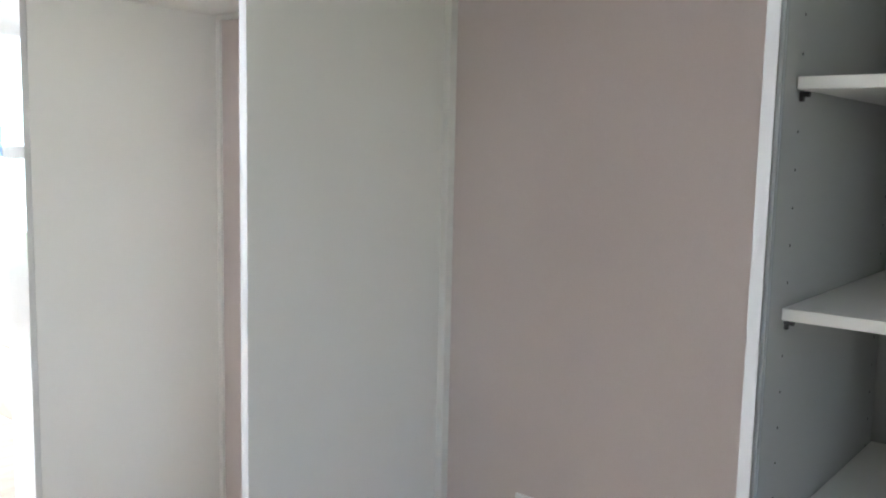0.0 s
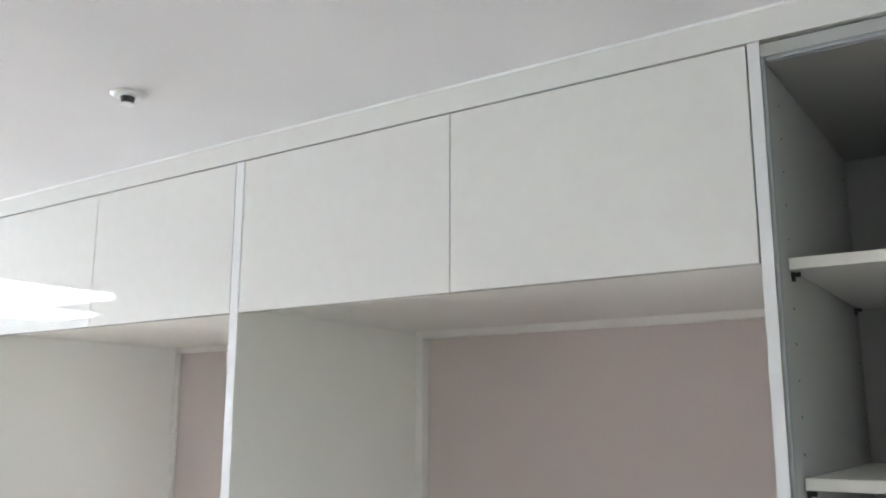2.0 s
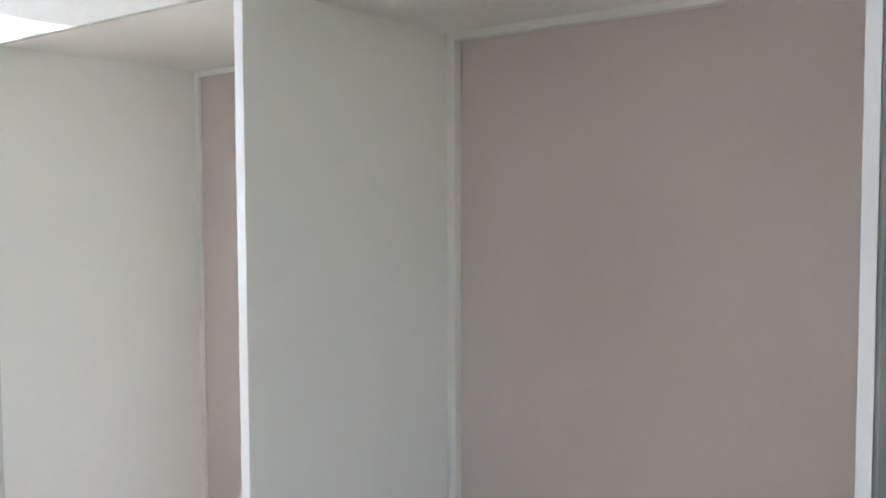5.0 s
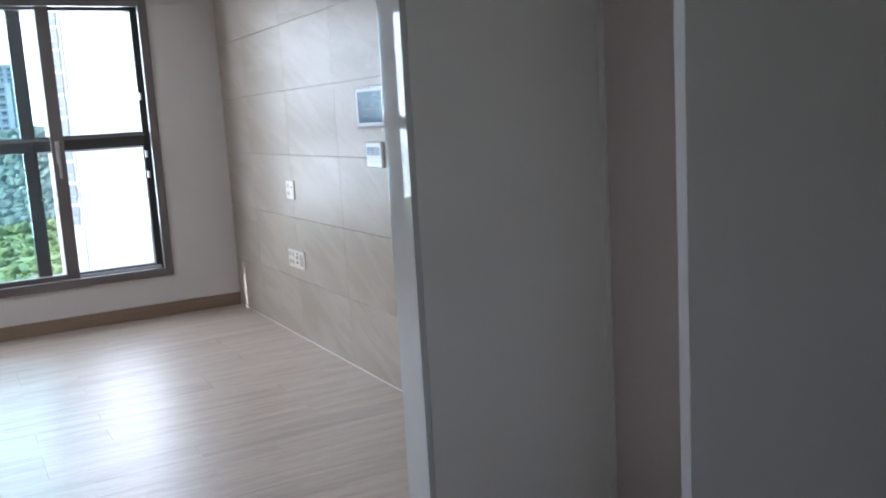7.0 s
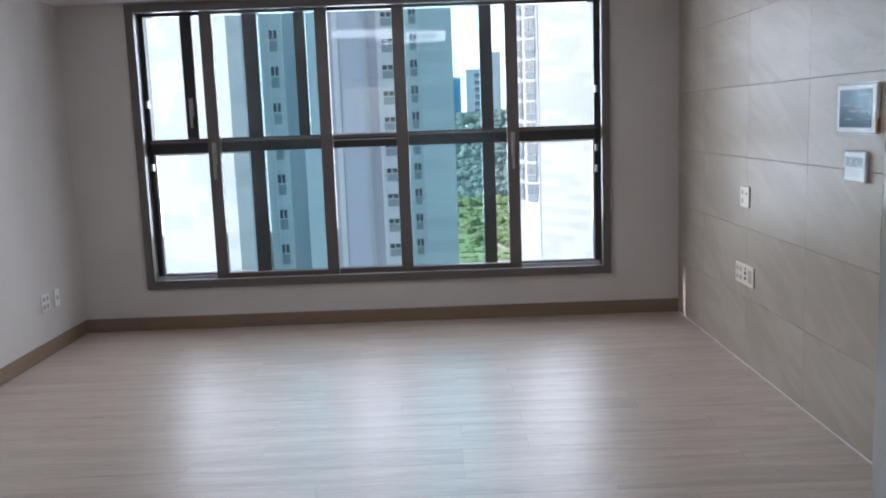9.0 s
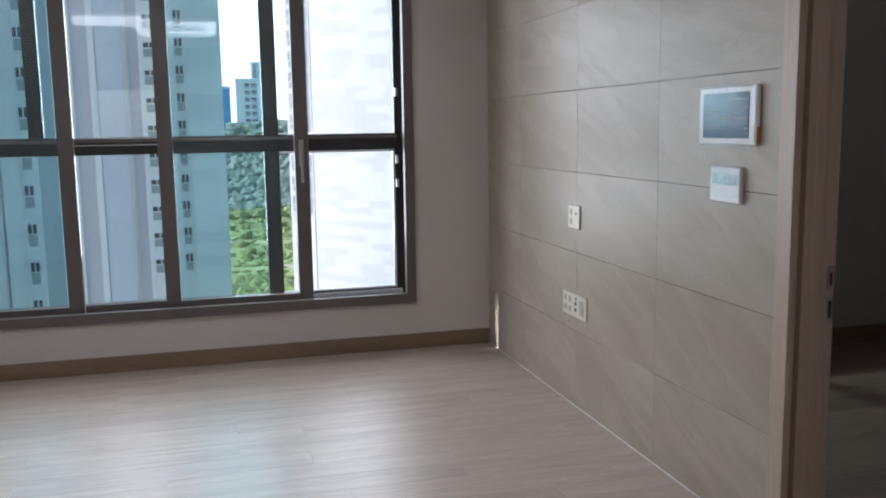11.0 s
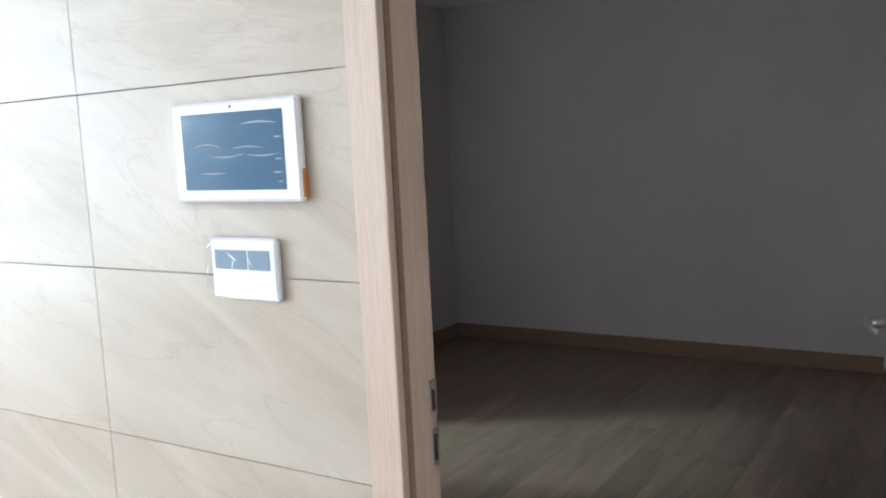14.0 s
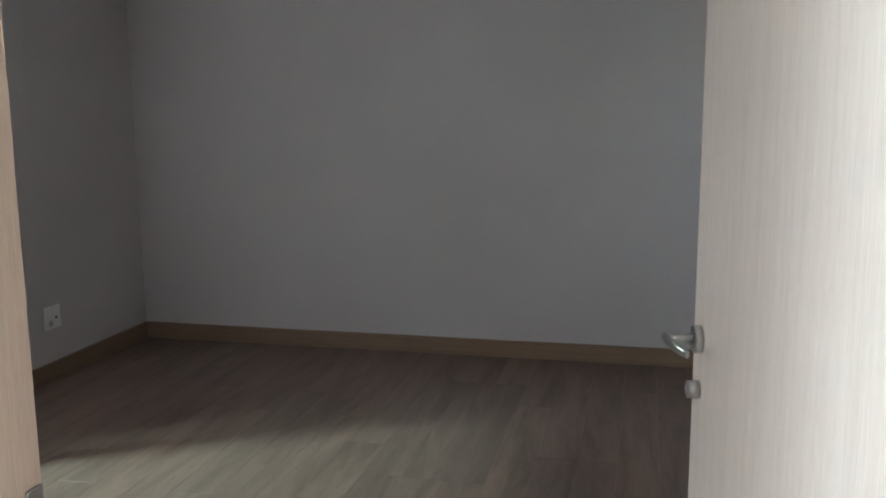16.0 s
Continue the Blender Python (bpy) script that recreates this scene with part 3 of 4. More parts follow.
back_trim(Y_P1, Y_D0, 0.024, 0.030)


def overhead(y0, y1, ymid):
    unit = empty("overhead_cabinet", (F, (y0 + y1) / 2, 1.9), "glossy white overhead cupboard with two closed flush doors", "cabinet", "overhead cupboards")
    for lo, hi in (((F + 0.021, y0 + 0.0005, DOOR_BOT + 0.012), (CAB_BACK - 0.013, y1 - 0.0005, DOOR_BOT + 0.028)),
                   ((F + 0.021, y0 + 0.0005, 2.27), (CAB_BACK - 0.013, y1 - 0.0005, 2.286)),
                   ((F + 0.021, y0 + 0.0005, DOOR_BOT + 0.0285), (CAB_BACK - 0.013, y0 + 0.016, 2.2695)),
                   ((F + 0.021, y1 - 0.016, DOOR_BOT + 0.0285), (CAB_BACK - 0.013, y1 - 0.0005, 2.2695)),
                   ((F + 0.0215, ymid - 0.01, DOOR_BOT + 0.029), (F + 0.06, ymid + 0.01, 2.2695))):
        # Panels above the bottom one are near-black: door-gap shade put into colour.
        block("carcass_panel", lo, hi, "board" if hi[2] < 2.0 else "gap", unit)
    g = 0.0022
    for a, b in ((y0 + g, ymid - g / 2), (ymid + g / 2, y1 - g)):
        block("door", (F, a, DOOR_BOT), (F + 0.018, b, DOOR_TOP), "gloss", unit, 0.0004)


overhead(Y_D1, Y_E1, 2.045)
overhead(Y_P1, Y_D0, 0.938)

# ---- open tall unit with shelves ----
tall = empty("tall_shelf_unit", (F, 0.05, 0), "tall open white cupboard with empty adjustable shelves and no door", "cabinet")
YR = -0.28
SX = -0.687
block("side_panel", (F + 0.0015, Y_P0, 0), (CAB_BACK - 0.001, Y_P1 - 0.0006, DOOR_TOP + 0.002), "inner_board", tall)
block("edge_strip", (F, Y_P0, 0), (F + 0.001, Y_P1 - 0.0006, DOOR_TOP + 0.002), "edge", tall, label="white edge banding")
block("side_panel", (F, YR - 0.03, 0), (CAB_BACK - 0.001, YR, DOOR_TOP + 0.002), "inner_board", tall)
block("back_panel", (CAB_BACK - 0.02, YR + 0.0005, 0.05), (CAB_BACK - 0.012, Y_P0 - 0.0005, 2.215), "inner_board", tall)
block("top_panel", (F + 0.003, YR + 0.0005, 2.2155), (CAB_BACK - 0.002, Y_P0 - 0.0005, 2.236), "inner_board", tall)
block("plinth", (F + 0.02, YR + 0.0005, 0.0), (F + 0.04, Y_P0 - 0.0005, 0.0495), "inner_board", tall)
blocks("door_seal", [((F + 0.003, Y_P0 - 0.006, 0.05), (F + 0.012, Y_P0 - 0.0004, 2.2145)), ((F + 0.018, Y_P0 - 0.004, 0.05), (F + 0.024, Y_P0 - 0.0004, 2.2145)),
                     ((F + 0.004, YR + 0.001, 2.209), (F + 0.012, Y_P0 - 0.007, 2.2151)), ((F + 0.018, YR + 0.001, 2.211), (F + 0.024, Y_P0 - 0.007, 2.2151))], "gasket", tall, 0.001)
for z in (1.912, 1.582, 1.250, 0.90, 0.56, 0.07):
    sh = block("shelf", (SX, YR + 0.002, z - 0.018), (CAB_BACK - 0.021, Y_P0 - 0.002, z), "board", tall, 0.0008)
    for x in (SX + 0.02, CAB_BACK - 0.06):
        bm = bmesh.new()
        tube(bm, (x, Y_P0 - 0.0005, z - 0.024), (x, Y_P0 - 0.014, z - 0.024), 0.004, None, 10)
        box(bm, (x - 0.004, Y_P0 - 0.006, z - 0.034), (x + 0.004, Y_P0 - 0.0012, z - 0.020))
        part("shelf_pin", bm, "dark", sh)
bm = bmesh.new()
for k in range(34):
    for x in (SX + 0.02, CAB_BACK - 0.06):
        z = 0.35 + 0.055 * k
        tube(bm, (x, Y_P0 - 0.0002, z), (x, Y_P0 - 0.0009, z), 0.0022, None, 8)
part("pin_holes", bm, "dark", tall)["kind"] = "stuff"

# ---- small fixtures ----


def wallpad():
    y0, y1, z0, z1 = 4.226, 4.570, 1.335, 1.548
    w = empty("video_intercom", (0, (y0 + y1) / 2, z0), "white wall-mounted video intercom panel still in its clear film", "intercom")
    bm = bmesh.new()
    box(bm, (-0.020, y0, z0 + 0.012), (0.0, y1, z1), 0.006)
    body = part("housing", bm, "plastic", w)
    block("screen", (-0.0215, y0 + 0.038, z0 + 0.036), (-0.0202, y1 - 0.030, z1 - 0.022), "screen", w, label="dark blue-grey switched-off screen")
    block("side_tag", (-0.016, y0 - 0.0015, z0 + 0.02), (-0.004, y0 - 0.0002, z0 + 0.075), "orange_tag", w)
    block("camera_lens", (-0.0212, (y0 + y1) / 2 - 0.003, z1 - 0.014), (-0.0203, (y0 + y1) / 2 + 0.003, z1 - 0.009), "dark", w)
    for dy, dz, L, wv, rise in ((0.050, 0.165, 0.100, 0.0014, 0.004), (0.198, 0.121, 0.088, 0.0013, 0.008), (0.138, 0.109, 0.106, 0.0014, -0.007),
                                (0.090, 0.118, 0.084, 0.0012, 0.004), (0.046, 0.107, 0.088, 0.0012, -0.004), (0.194, 0.070, 0.074, 0.0013, 0.0),
                                (0.042, 0.138, 0.020, 0.0012, 0.0), (0.042, 0.096, 0.018, 0.0012, 0.0), (0.042, 0.070, 0.026, 0.0013, 0.0),
                                (0.042, 0.052, 0.014, 0.0010, 0.0), (0.303, 0.082, 0.010, 0.0010, 0.0)):
        bm = bmesh.new()
        yc, zc, n = y0 + dy, z0 + dz, 8
        for j in range(n):
            a, b = j / n, (j + 1) / n
            za = zc + rise * math.sin(a * 3)
            zb = zc + rise * math.sin(b * 3)
            ta, tb = wv * math.sin(math.pi * a) + 0.0003, wv * math.sin(math.pi * b) + 0.0003
            vs = [bm.verts.new(p) for p in ((-0.0225, yc + L * a, za - ta), (-0.0225, yc + L * b, zb - tb), (-0.0232, yc + L * b, zb + tb), (-0.0232, yc + L * a, za + ta))]
            bm.faces.new(vs)
        part("film_crease", bm, "crease", w)
    bm = bmesh.new()
    n, m = 26, 14
    grid = [[bm.verts.new((-0.0238 - 0.00012 * noise.noise(Vector((i * 0.9, j * 0.9, 1))), y0 - 0.004 + (y1 - y0 + 0.014) * i / n, z0 - 0.004 + (z1 - z0 + 0.012) * j / m))
             for j in range(m + 1)] for i in range(n + 1)]
    for i in range(n):
        for j in range(m):
            bm.faces.new((grid[i][j], grid[i + 1][j], grid[i + 1][j + 1], grid[i][j + 1]))
    f = part("protective_film", bm, "film", w, "wrinkled clear protective film")
    f.visible_shadow = False
    return w


wallpad()


def thermostat():
    y0, y1, z0, z1 = 4.307, 4.490, 1.146, 1.273
    t = empty("room_thermostat", (0, y0, z0), "white room thermostat with two small displays in creased film", "thermostat")
    block("housing", (-0.018, y0, z0), (0, y1, z1), "plastic", t, 0.005)
    block("display", (-0.0195, y1 - 0.1035, z1 - 0.064), (-0.0182, y1 - 0.0145, z1 - 0.024), "lcd", t)
    block("display", (-0.0195, y1 - 0.165, z1 - 0.064), (-0.0182, y1 - 0.108, z1 - 0.024), "lcd", t)
    bm = bmesh.new()
    n = 22
    grid = [[bm.verts.new((-0.0212 - 0.0002 * abs(noise.noise(Vector((i * 0.42, j * 0.25, 3)))), y0 - 0.003 + (y1 - y0 + 0.018) * i / n, z0 + 0.02 + (z1 - z0 - 0.012) * j / n))
             for j in range(n + 1)] for i in range(n + 1)]
    for i in range(n):
        for j in range(n):
            bm.faces.new((grid[i][j], grid[i + 1][j], grid[i + 1][j + 1], grid[i][j + 1]))
    f = part("protective_film", bm, "film", t, "creased clear film")
    # White slivers: highlights on the film's creases, put on as colour.
    for dy, dz, ey, ez, wv in ((0.150, 0.100, -0.020, 0.022, 0.0016), (0.130, 0.098, -0.028, -0.018, 0.0014), (0.110, 0.090, 0.010, -0.030, 0.0012),
                               (0.172, 0.118, 0.016, -0.012, 0.0014), (0.075, 0.094, -0.014, -0.026, 0.0010), (0.060, 0.115, -0.030, 0.004, 0.0010),
                               (0.185, 0.075, 0.006, -0.030, 0.0012)):
        a, b = Vector((-0.0235, y0 + dy, z0 + dz)), Vector((-0.0235, y0 + dy + ey, z0 + dz + ez))
        side = Vector((0, -ez, ey)).normalized() * wv
        bm = bmesh.new()
        bm.faces.new([bm.verts.new(p) for p in (a, (a + b) / 2 - side, b, (a + b) / 2 + side)])
        part("film_crease", bm, "plastic", t)
    f.visible_shadow = False
    return t


thermostat()


def outlet(name, label, origin, along, outward, cols, width, height, mat, extra=False):
    """A wall plate; along is the way the columns run, outward the way it faces."""
    o = empty(name, origin, label, "power outlet")
    along, outward, up = Vector(along), Vector(outward), Vector((0, 0, 1))
    m = Matrix((along, up, outward)).transposed().to_4x4()
    m.translation = Vector(origin)

    def put(n, bm, mt, parent=o, lab=""):
        bmesh.ops.transform(bm, matrix=m, verts=bm.verts)
        return part(n, bm, mt, parent, lab)

    bm = bmesh.new()
    box(bm, (0, 0, 0), (width, height, 0.009), 0.0025)
    plate = put("plate", bm, mat)
    for cx_, cy in cols:
        bm = bmesh.new()
        tube(bm, (cx_, cy, 0.0091), (cx_, cy, 0.0105), 0.0175, 0.0165, 20)
        s = put("socket", bm, "socket_hole")
        bm = bmesh.new()
        for d in (-0.0065, 0.0065):
            tube(bm, (cx_ + d, cy, 0.0106), (cx_ + d, cy, 0.0112), 0.0022, None, 8)
        put("pin_hole", bm, "dark", s)
    if extra:
        for item, lo, hi, mt in extra:
            bm = bmesh.new()
            box(bm, lo, hi)
            put(item, bm, mt)
    return o


outlet("wall_outlet", "ivory wall plate with two sockets and an aerial point", (0, 5.652, 0.912), (0, 1, 0), (-1, 0, 0),
       [(0.098, 0.034), (0.098, 0.083)], 0.136, 0.117, "cream_plastic",
       [("aerial_jack", (0.032, 0.070, 0.0091), (0.037, 0.082, 0.0125), "dark")])
outlet("wall_outlet", "wide ivory wall plate with four sockets and data jacks", (0, 5.565, 0.465), (0, 1, 0), (-1, 0, 0),
       [(0.250, 0.034), (0.250, 0.083), (0.195, 0.034), (0.195, 0.083)], 0.285, 0.118, "cream_plastic",
       [("data_jack", (0.112, 0.062, 0.0091), (0.130, 0.078, 0.012), "dark"), ("data_jack", (0.112, 0.032, 0.0091), (0.130, 0.046, 0.012), "dark"),
        ("data_jack", (0.112, 0.090, 0.0091), (0.124, 0.100, 0.012), "dark"),
        ("cover_flap", (0.028, 0.022, 0.0091), (0.072, 0.095, 0.013), "socket_hole")])
outlet("wall_outlet", "white double socket plate low on the papered wall", (X_LEFT, 6.42, 0.30), (0, 1, 0), (1, 0, 0),
       [(0.033, 0.034), (0.033, 0.083), (0.085, 0.034), (0.085, 0.083)], 0.118, 0.118, "plastic")
outlet("wall_outlet", "small white aerial plate low on the papered wall", (X_LEFT, 6.62, 0.30), (0, 1, 0), (1, 0, 0), [(0.035, 0.059)], 0.07, 0.118, "plastic")
outlet("wall_outlet", "white double socket plate low in the empty appliance niche", (CAB_BACK, 1.233, 0.425), (0, -1, 0), (-1, 0, 0),
       [(0.035, 0.034), (0.035, 0.083)], 0.118, 0.118, "plastic")
outlet("wall_outlet", "white aerial and socket plate on the bedroom wall", (3.17, BED_Y1, 0.27), (1, 0, 0), (0, -1, 0), [(0.04, 0.03)], 0.12, 0.12, "plastic",
       [("aerial_jack", (0.075, 0.05, 0.0091), (0.088, 0.063, 0.0125), "dark")])

sp_ = empty("fire_sprinkler", (-1.088, 1.490, CEIL_KITCHEN), "chrome sprinkler head with a white ceiling plate", "sprinkler")
bm = bmesh.new()
tube(bm, (-1.088, 1.490, CEIL_KITCHEN - 0.0005), (-1.088, 1.490, CEIL_KITCHEN - 0.006), 0.034, 0.026, 32)
part("ceiling_plate", bm, "plastic", sp_, smooth=True)
bm = bmesh.new()
tube(bm, (-1.088, 1.490, CEIL_KITCHEN - 0.0092), (-1.088, 1.490, CEIL_KITCHEN - 0.013), 0.010, 0.008, 16)
tube(bm, (-1.096, 1.490, CEIL_KITCHEN - 0.012), (-1.089, 1.490, CEIL_KITCHEN - 0.019), 0.0018, None, 8)
tube(bm, (-1.080, 1.490, CEIL_KITCHEN - 0.012), (-1.095, 1.490, CEIL_KITCHEN - 0.019), 0.0018, None, 8)
tube(bm, (-1.088, 1.490, CEIL_KITCHEN - 0.019), (-1.088, 1.490, CEIL_KITCHEN - 0.021), 0.013, None, 16)
part("nozzle", bm, "chrome", sp_)
bm = bmesh.new()
tube(bm, (-1.088, 1.490, CEIL_KITCHEN - 0.0062), (-1.088, 1.490, CEIL_KITCHEN - 0.016), 0.014, 0.012, 20)
part("recess_ring", bm, "dark", sp_, "black ring round the nozzle")

lamp = empty("ceiling_light", (-2.2, 4.9, CEIL_LIVING), "lit white ceiling light with a square ring and flat panel", "ceiling light")
Z = CEIL_LIVING
blocks("frame", [((-2.32, 4.13, Z - 0.03), (-1.60, 4.965, Z - 0.0005)), ((-2.77, 4.966, Z - 0.03), (-2.00, 5.52, Z - 0.0005))], "plastic", lamp, 0.004)
for lo, hi in (((-2.30, 4.15), (-1.62, 4.24)), ((-2.30, 4.86), (-1.62, 4.95)), ((-1.71, 4.241), (-1.62, 4.859)), ((-2.30, 4.241), (-2.21, 4.859)),
               ((-2.75, 4.98), (-2.02, 5.50))):
    block("diffuser", (*lo, Z - 0.05), (*hi, Z - 0.0305), "lamp", lamp, 0.004)

# ---- outdoors ----
GZ = -30.0
ground_m, gnt, gb = material("fields", (0.10, 0.16, 0.05), 0.9)
gv = coords(gnt, (1, 1, 1))
gc = ramp(gnt, noise_tex(gnt, gv, 0.07, 6), [(0.35, (0.14, 0.23, 0.07)), (0.5, (0.24, 0.34, 0.11)), (0.68, (0.38, 0.42, 0.20))])
gw = gnt.nodes.new("ShaderNodeTexWave")
gw.inputs["Scale"].default_value = 0.28
gw.inputs["Distortion"].default_value = 2.0
gnt.links.new(gv, gw.inputs["Vector"])
gnt.links.new(blend(gnt, 0.35, gc, ramp(gnt, gw.outputs["Fac"], [(0.3, (0.12, 0.20, 0.06)), (0.7, (0.36, 0.42, 0.18))])), gb.inputs["Base Color"])
M["ground"] = ground_m
structure(block("ground", (-3000, -1500, GZ - 1), (3000, 4500, GZ), "ground"), "green allotment fields far below", "ground")

M["haze"] = glow("white_haze", (0.93, 0.97, 1.0), 1.1)
structure(block("backdrop", (-1500, 900, GZ - 5), (1700, 905, 700), "haze"), "bright white hazy sky beyond the far hill", "sky")
M["path"] = painted("pale_earth_path", (0.42, 0.37, 0.28), 0.9, 3, 0)
M["facade_grey"] = painted("grey_facade_paint", (0.50, 0.475, 0.55), 0.8, 8, 0.0, 0.03)
M["facade_mid"] = painted("pale_grey_facade_paint", (0.70, 0.70, 0.76), 0.8, 8, 0.0, 0.03)
M["facade_lilac"] = painted("lilac_grey_facade_paint", (0.54, 0.555, 0.66), 0.8, 8, 0.0, 0.03)
M["facade_pattern"] = painted("grey_paint_patch", (0.60, 0.615, 0.665), 0.8, 8, 0.0, 0.02)
M["facade_dusk"] = painted("slate_facade_paint", (0.30, 0.34, 0.39), 0.8, 8, 0.0, 0.03)
M["blue"] = painted("blue_facade_paint", (0.08, 0.28, 0.48), 0.6, 8, 0.0, 0.03)
M["win_pale"] = material("pale_window_glass", (0.30, 0.32, 0.36), 0.2)[0]
M["win_dark"] = material("dark_window_glass", (0.06, 0.08, 0.10), 0.1)[0]


def tower(cx, cy, heading, w, d, storeys, wall_mat, label, patches=0, columns=(), strips=(), seed=1, sh=2.85, glass="win_dark", course=1.4, name="apartment_building"):
    """A block whose front (the face w wide) looks along -y before it is turned by heading."""
    t = empty(name, (cx, cy, GZ), label, "building")
    t.rotation_euler = (0, 0, radians(heading))
    bpy.context.view_layer.update()
    H = storeys * sh
    rnd = random.Random(seed)

    def put(n, bm, mt, parent=t):
        ob = part(n, bm, mt, None)
        ob.parent = parent
        return ob

    bm = bmesh.new()
    box(bm, (-w / 2, 0, 0), (w / 2, d, H))
    wall = put("wall", bm, wall_mat)
    bm = bmesh.new()
    box(bm, (-w / 2 - 0.3, -0.3, H + 0.01), (w / 2 + 0.3, d + 0.3, H + 1.2))
    put("roof", bm, "facade_mid")
    if patches:
        bm = bmesh.new()
        for k in range(int(H / course)):
            z = course * k
            x = -w / 2
            while x < w / 2 - 1:
                L = 1.5 + rnd.random() * 5
                if rnd.random() < patches:
                    box(bm, (x, -0.018, z), (min(x + L, w / 2), -0.003, z + course - 0.01))
                x += L
        put("facade_patches", bm, "facade_pattern")["kind"] = "stuff"
        bm = bmesh.new()
        for k in range(int(H / course)):
            z, y = course * k, 0.0
            while y < d - 1:
                L = 1.5 + rnd.random() * 5
                if rnd.random() < patches:
                    for sx in (-1, 1):
                        xx = sx * (w / 2 + 0.02)
                        box(bm, (xx - 0.015, y, z), (xx - 0.003 if sx > 0 else xx + 0.015, min(y + L, d), z + course - 0.01))
                y += L
        put("facade_patches", bm, "facade_pattern")["kind"] = "stuff"
    for x0, x1, mt, depth in strips:
        bm = bmesh.new()
        box(bm, (x0, -depth, 0), (x1, -0.002, H))
        put("facade_strip", bm, mt)
    n0 = max(0, int(storeys * 0.2))
    for x0, x1, zo, hh, depth in columns:
        for k in range(n0, storeys):
            z = k * sh + zo
            bm = bmesh.new()
            box(bm, (x0 - 0.08, -depth - 0.10, z - 0.08), (x1 + 0.08, -depth - 0.002, z + hh + 0.08))
            wn_ = put("window", bm, "facade_mid")
            bm = bmesh.new()
            for a, b in ((x0, (x0 + x1) / 2 - 0.05), ((x0 + x1) / 2 + 0.05, x1)):
                box(bm, (a, -depth - 0.14, z), (b, -depth - 0.105, z + hh))
            put("pane", bm, glass, wn_)
            bm = bmesh.new()
            box(bm, (x0, -depth - 0.06, z - 0.95), (x1, -depth - 0.003, z - 0.12))
            put("spandrel", bm, "facade_dusk", wn_)
    return t


tower(-22.3, 65.8, -40, 18, 1.2, 34, "facade", "white high-rise apartment gable with a grey patchwork", 0.45, seed=3, course=1.1)
tower(-18.35, 72, 0, 9.3, 8.7, 34, "facade_dusk", "pale grey apartment block with a narrow strip of small windows", 0,
      [(3.65, 4.25, 1.2, 0.7, 0.16)],
      [(-4.65, 0.1, "facade_grey", 0.08), (0.15, 1.25, "facade_mid", 0.12), (1.3, 2.1, "facade", 0.10), (2.15, 4.65, "facade", 0.16),
       (3.45, 3.55, "facade_mid", 0.30), (2.0, 2.12, "facade_dusk", 0.2)], seed=5)
tower(-10.2, 100, 0, 14, 16, 32, "facade_grey", "tall grey and lavender apartment block with small windows", 0,
      [(2.75, 3.9, 0.12, 0.5, 0.5), (5.85, 6.6, 0.25, 0.85, 0.5)],
      [(-7.0, -4.4, "facade_mid", 0.25), (-2.75, -2.1, "facade_mid", 0.15), (-2.0, 0.65, "facade_lilac", 0.1), (0.72, 0.86, "facade", 0.3),
       (0.95, 1.05, "facade", 0.3), (2.2, 6.95, "facade", 0.5), (2.25, 2.6, "facade_mid", 0.56), (4.5, 4.6, "facade_mid", 0.58), (5.6, 5.66, "facade_mid", 0.56)], seed=4)
tower(-1.45, 97.5, 0, 3.5, 6, 34, "facade", "slim white apartment gable with a grey patchwork", 0.5, seed=8, course=1.3)
tower(19.3, 115.5, -50, 30, 12, 38, "facade", "bright white apartment block with stacked balconies", 0.4,
      [(-12.7, -10.9, 0.6, 1.5, 0.15), (-14.4, -13.6, 0.9, 1.2, 0.15)], [(-13.3, -10.4, "facade_mid", 0.10)], seed=6, glass="win_pale", course=0.95)
tower(18.8, 437, -12, 10.5, 14, 16, "facade", "distant white apartment block with dark windows", 0,
      [(-0.9, 1.3, 1.2, 1.1, 0.1), (2.4, 4.6, 1.2, 1.1, 0.1)], seed=9, sh=3.4)
tower(9.4, 445, 0, 3.8, 10, 18, "blue", "distant apartment block with a blue side", 0, seed=10)
tower(34, 560, 0, 12, 14, 25, "facade_mid", "far pale apartment block", 0, [(-4.6, -3.2, 1.0, 1.1, 0.1), (-1.0, 0.8, 1.0, 1.1, 0.1)], seed=11)


def ico(bm_subdiv=1):
    bm = bmesh.new()
    bmesh.ops.create_icosphere(bm, subdivisions=bm_subdiv, radius=1.0)
    vs = [v.co.copy() for v in bm.verts]
    fs = [[v.index for v in f.verts] for f in bm.faces]
    bm.free()
    return vs, fs


LEAF_V, LEAF_F = ico(2)


def clumps(name, places, mat, parent=None):
    """Joined leafy clumps with uneven outlines: place, radius, flattening."""
    verts, faces = [], []
    for x, y, z, r, flat in places:
        n0 = len(verts)
        for v in LEAF_V:
            k = 1 + 0.38 * noise.noise(v * 2.3 + Vector((x, y, z)) * 0.37) + 0.2 * noise.noise(v * 6.0 + Vector((y, x, z)))
            verts.append((x + v.x * r * k, y + v.y * r * k, z + v.z * r * k * flat))
        faces += [[i + n0 for i in f] for f in LEAF_F]
    me = bpy.data.meshes.new(name)
    me.from_pydata(verts, [], faces)
    me.materials.append(M[mat])
    ob = new(name, me)
    if parent:
        ob.parent = parent
    return ob


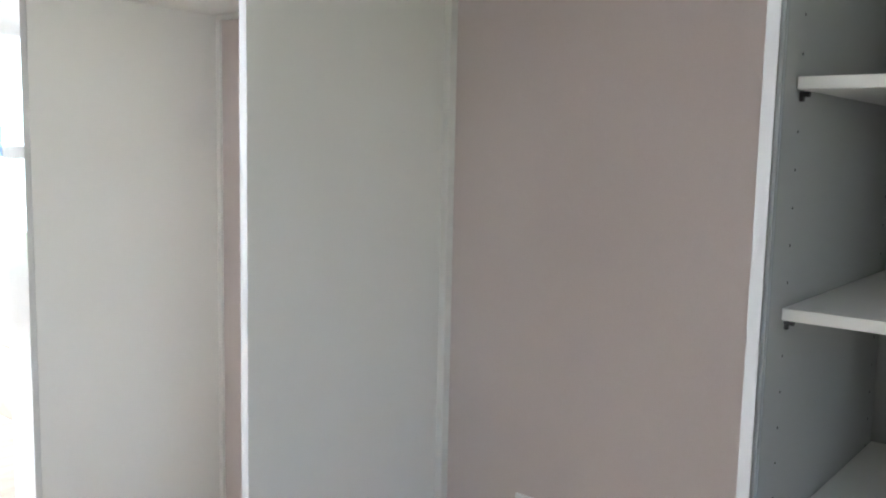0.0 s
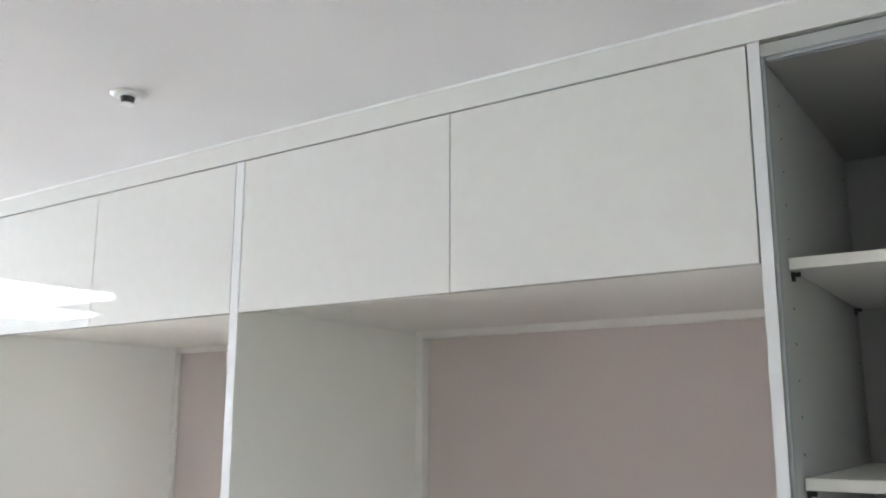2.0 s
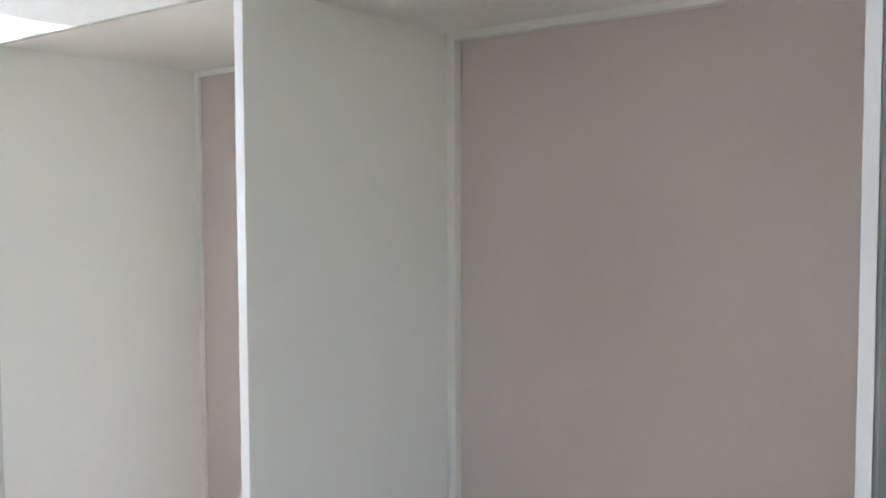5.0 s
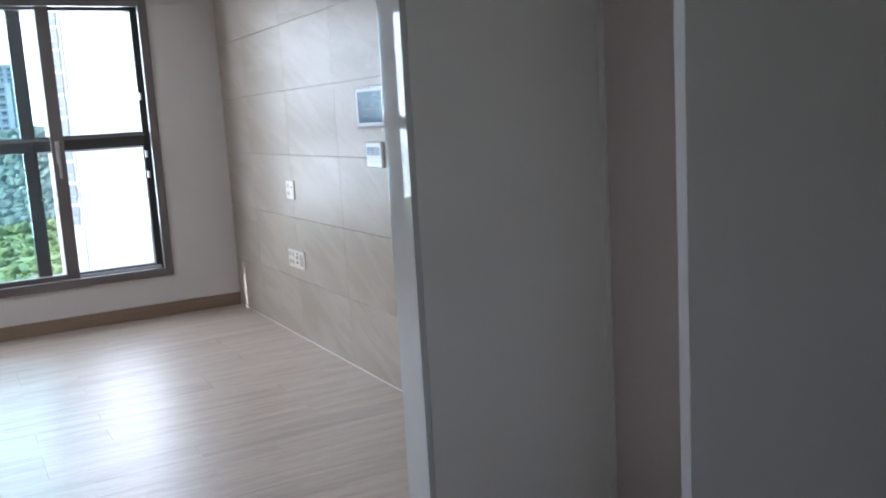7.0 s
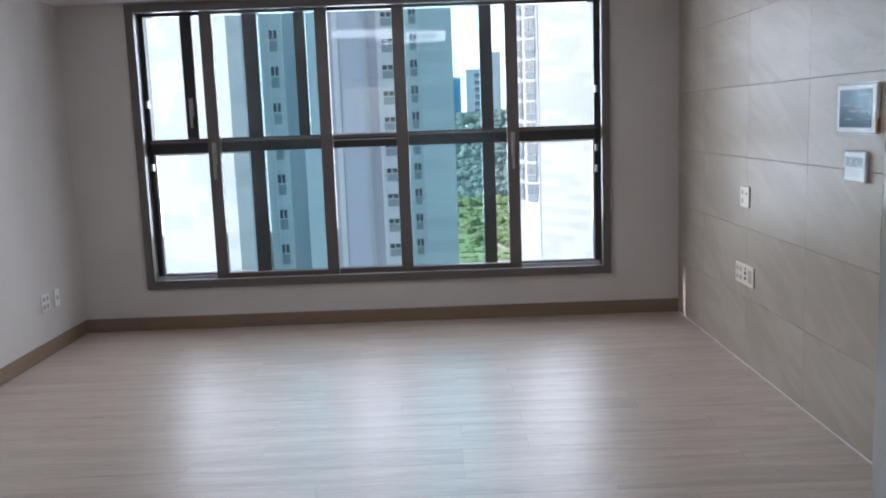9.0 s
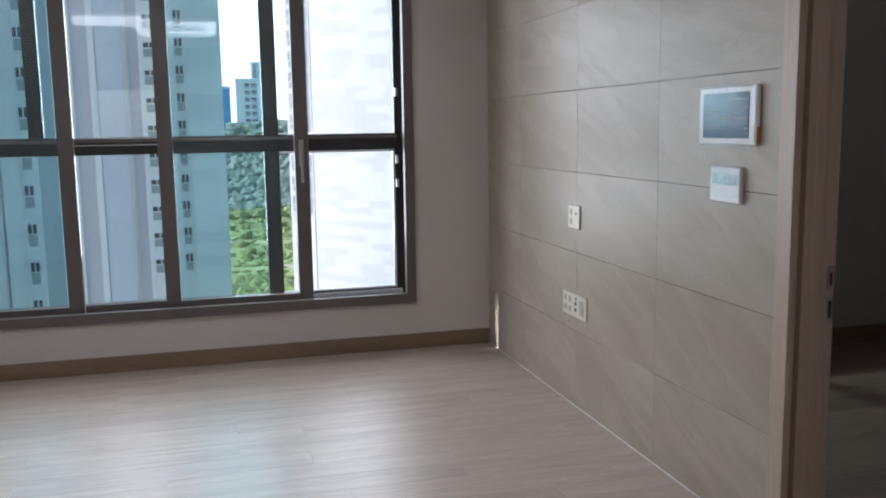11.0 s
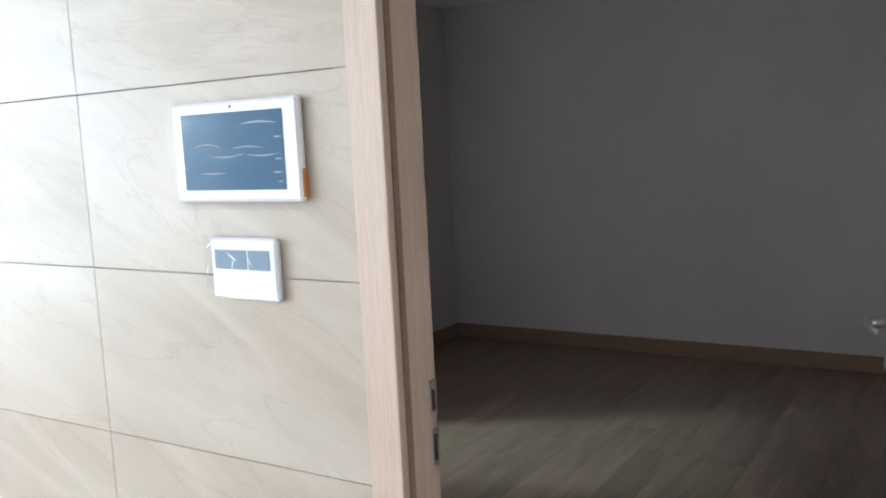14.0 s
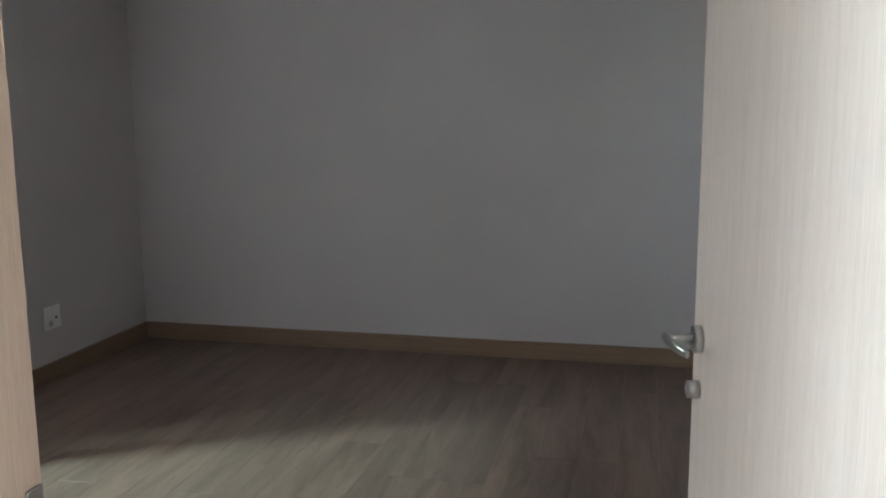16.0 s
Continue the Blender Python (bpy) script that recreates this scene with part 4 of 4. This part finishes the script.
def foliage(name, a, b, c):
    m, nt, bs = material(name, b, 0.8)
    geo = nt.nodes.new("ShaderNodeNewGeometry")
    isl = ramp(nt, geo.outputs["Random Per Island"], [(0, a), (0.5, b), (1, c)])
    fine = noise_tex(nt, coords(nt), 1.2, 4, 0.7)
    nt.links.new(blend(nt, 0.6, isl, ramp(nt, fine, [(0.35, around(a, 0.5)), (0.65, c)])), bs.inputs["Base Color"])
    return m


# wood_far: distance haze is put into its paler, bluer greens.
M["wood_far"] = foliage("hazed_foliage", (0.15, 0.22, 0.19), (0.20, 0.28, 0.23), (0.26, 0.34, 0.25))
M["bush"] = foliage("bush_foliage", (0.10, 0.17, 0.05), (0.20, 0.29, 0.08), (0.34, 0.38, 0.14))
rnd = random.Random(21)
places = []
for k in range(9000):
    y = 330 + 190 * rnd.random() ** 1.3
    x = -50 + rnd.random() * 190
    rise = 30 * min(1, max(0, (y - 335) / 70)) + 1.5 * math.sin(x * 0.05)
    r = 0.9 + rnd.random() * 1.7
    places.append((x, y, GZ + rise + r * 0.7, r, 0.9))
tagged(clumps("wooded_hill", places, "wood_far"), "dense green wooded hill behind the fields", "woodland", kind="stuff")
places = []
for k in range(2600):
    row = rnd.randrange(40)
    y = 165 + row * 4.2 + rnd.gauss(0, 0.35)
    x = -25 + rnd.random() * 110
    places.append((x, y, GZ + 0.15, 0.35 + rnd.random() * 0.5, 0.45))
for k in range(420):
    places.append((-25 + rnd.random() * 130, 318 + rnd.random() * 22, GZ + 1.0, 1.0 + rnd.random() * 1.8, 0.8))
for k in range(90):
    places.append((1 + rnd.random() * 14, 150 + rnd.random() * 36, GZ + 1.0, 0.9 + rnd.random() * 1.3, 0.8))
for k in range(70):
    places.append((-2 + rnd.random() * 60, 215 + rnd.random() * 90, GZ + 0.8, 0.7 + rnd.random() * 1.0, 0.8))
tagged(clumps("field_hedges", places, "bush"), "rows of low green bushes and crops", "hedge", kind="stuff")


def strip(name, a, b, width, mat, label):
    a, b = Vector(a), Vector(b)
    bm = bmesh.new()
    L = (b - a).length
    box(bm, (0, -width / 2, 0.01), (L, width / 2, 0.12))
    bmesh.ops.transform(bm, matrix=Matrix.Translation((a.x, a.y, GZ)) @ Matrix.Rotation(math.atan2(b.y - a.y, b.x - a.x), 4, "Z"), verts=bm.verts)
    return structure(part(name, bm, mat), label, "path")


strip("field_path", (-4, 288), (26, 160), 1.8, "path", "pale earth path across the fields")
strip("field_path", (-10, 296), (60, 274), 1.1, "path", "pale earth path across the fields")

# ---- tiles of the wall, one object each ----
TW, TH, Z0 = 0.8, 0.4, -0.008
COLS = [4.109, 4.9, 5.7, 6.5, 7.112]
tile_meshes = {}
for c in range(4):
    y0, y1 = COLS[c] + 0.001, COLS[c + 1] - 0.001
    for r in range(6):
        z0, z1 = max(Z0 + r * TH, 0.0) + 0.0011, min(Z0 + (r + 1) * TH - 0.0011, CEIL_LIVING - 0.001)
        key = (round(y1 - y0, 3), round(z1 - z0, 3))
        if key not in tile_meshes:
            bm = bmesh.new()
            box(bm, (0, 0, 0), (0.0115, y1 - y0, z1 - z0), 0.0007)
            me = bpy.data.meshes.new("tile")
            bm.to_mesh(me)
            bm.free()
            me.materials.append(M["tile"])
            tile_meshes[key] = me
        t = new("tile", tile_meshes[key])
        t.location = (0.0, y0, z0)
        t.parent = tile_wall


for c in (1, 2, 3):
    block("vertical_joint", (0.0008, COLS[c] - 0.0009, 0.0), (0.0028, COLS[c] + 0.0009, CEIL_LIVING - 0.002), "pale_grout", tile_wall)

# ---- floor planks, one object each ----
def lay(x0, x1, y0, y1, mat, parent, length=1.2, width=0.12, seed=2):
    rr = random.Random(seed)
    meshes = {}
    rows = int(math.ceil((y1 - y0) / width))
    for k in range(rows):
        ya, yb = y0 + k * width, min(y0 + (k + 1) * width, y1)
        if yb - ya < 0.01:
            continue
        x = x0 - rr.choice((0, 0.3, 0.6, 0.9))
        while x < x1:
            a, b = max(x, x0), min(x + length, x1)
            x += length
            if b - a < 0.02:
                continue
            key = (round(b - a, 2), round(yb - ya, 3))
            if key not in meshes:
                bm = bmesh.new()
                box(bm, (0, 0, -0.0055), (b - a - 0.0005, yb - ya - 0.0005, 0), 0.0006)
                me = bpy.data.meshes.new("plank")
                bm.to_mesh(me)
                bm.free()
                me.materials.append(M[mat])
                meshes[key] = me
            p = new("plank", meshes[key])
            p.location = (a, ya, 0)
            p.parent = parent


PW = 0.16
lay(X_LEFT, 0.0, 2.6, Y_WIN, "plank", slab, width=PW, seed=2)
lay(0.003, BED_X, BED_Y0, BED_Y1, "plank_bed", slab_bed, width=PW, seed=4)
bm = bmesh.new()
box(bm, (X_LEFT, Y_BACK, -0.0055), (0.0, 2.599, 0))
structure(part("floor_near", bm, "plank"), "pale limed oak laminate by the cupboards", "floor")
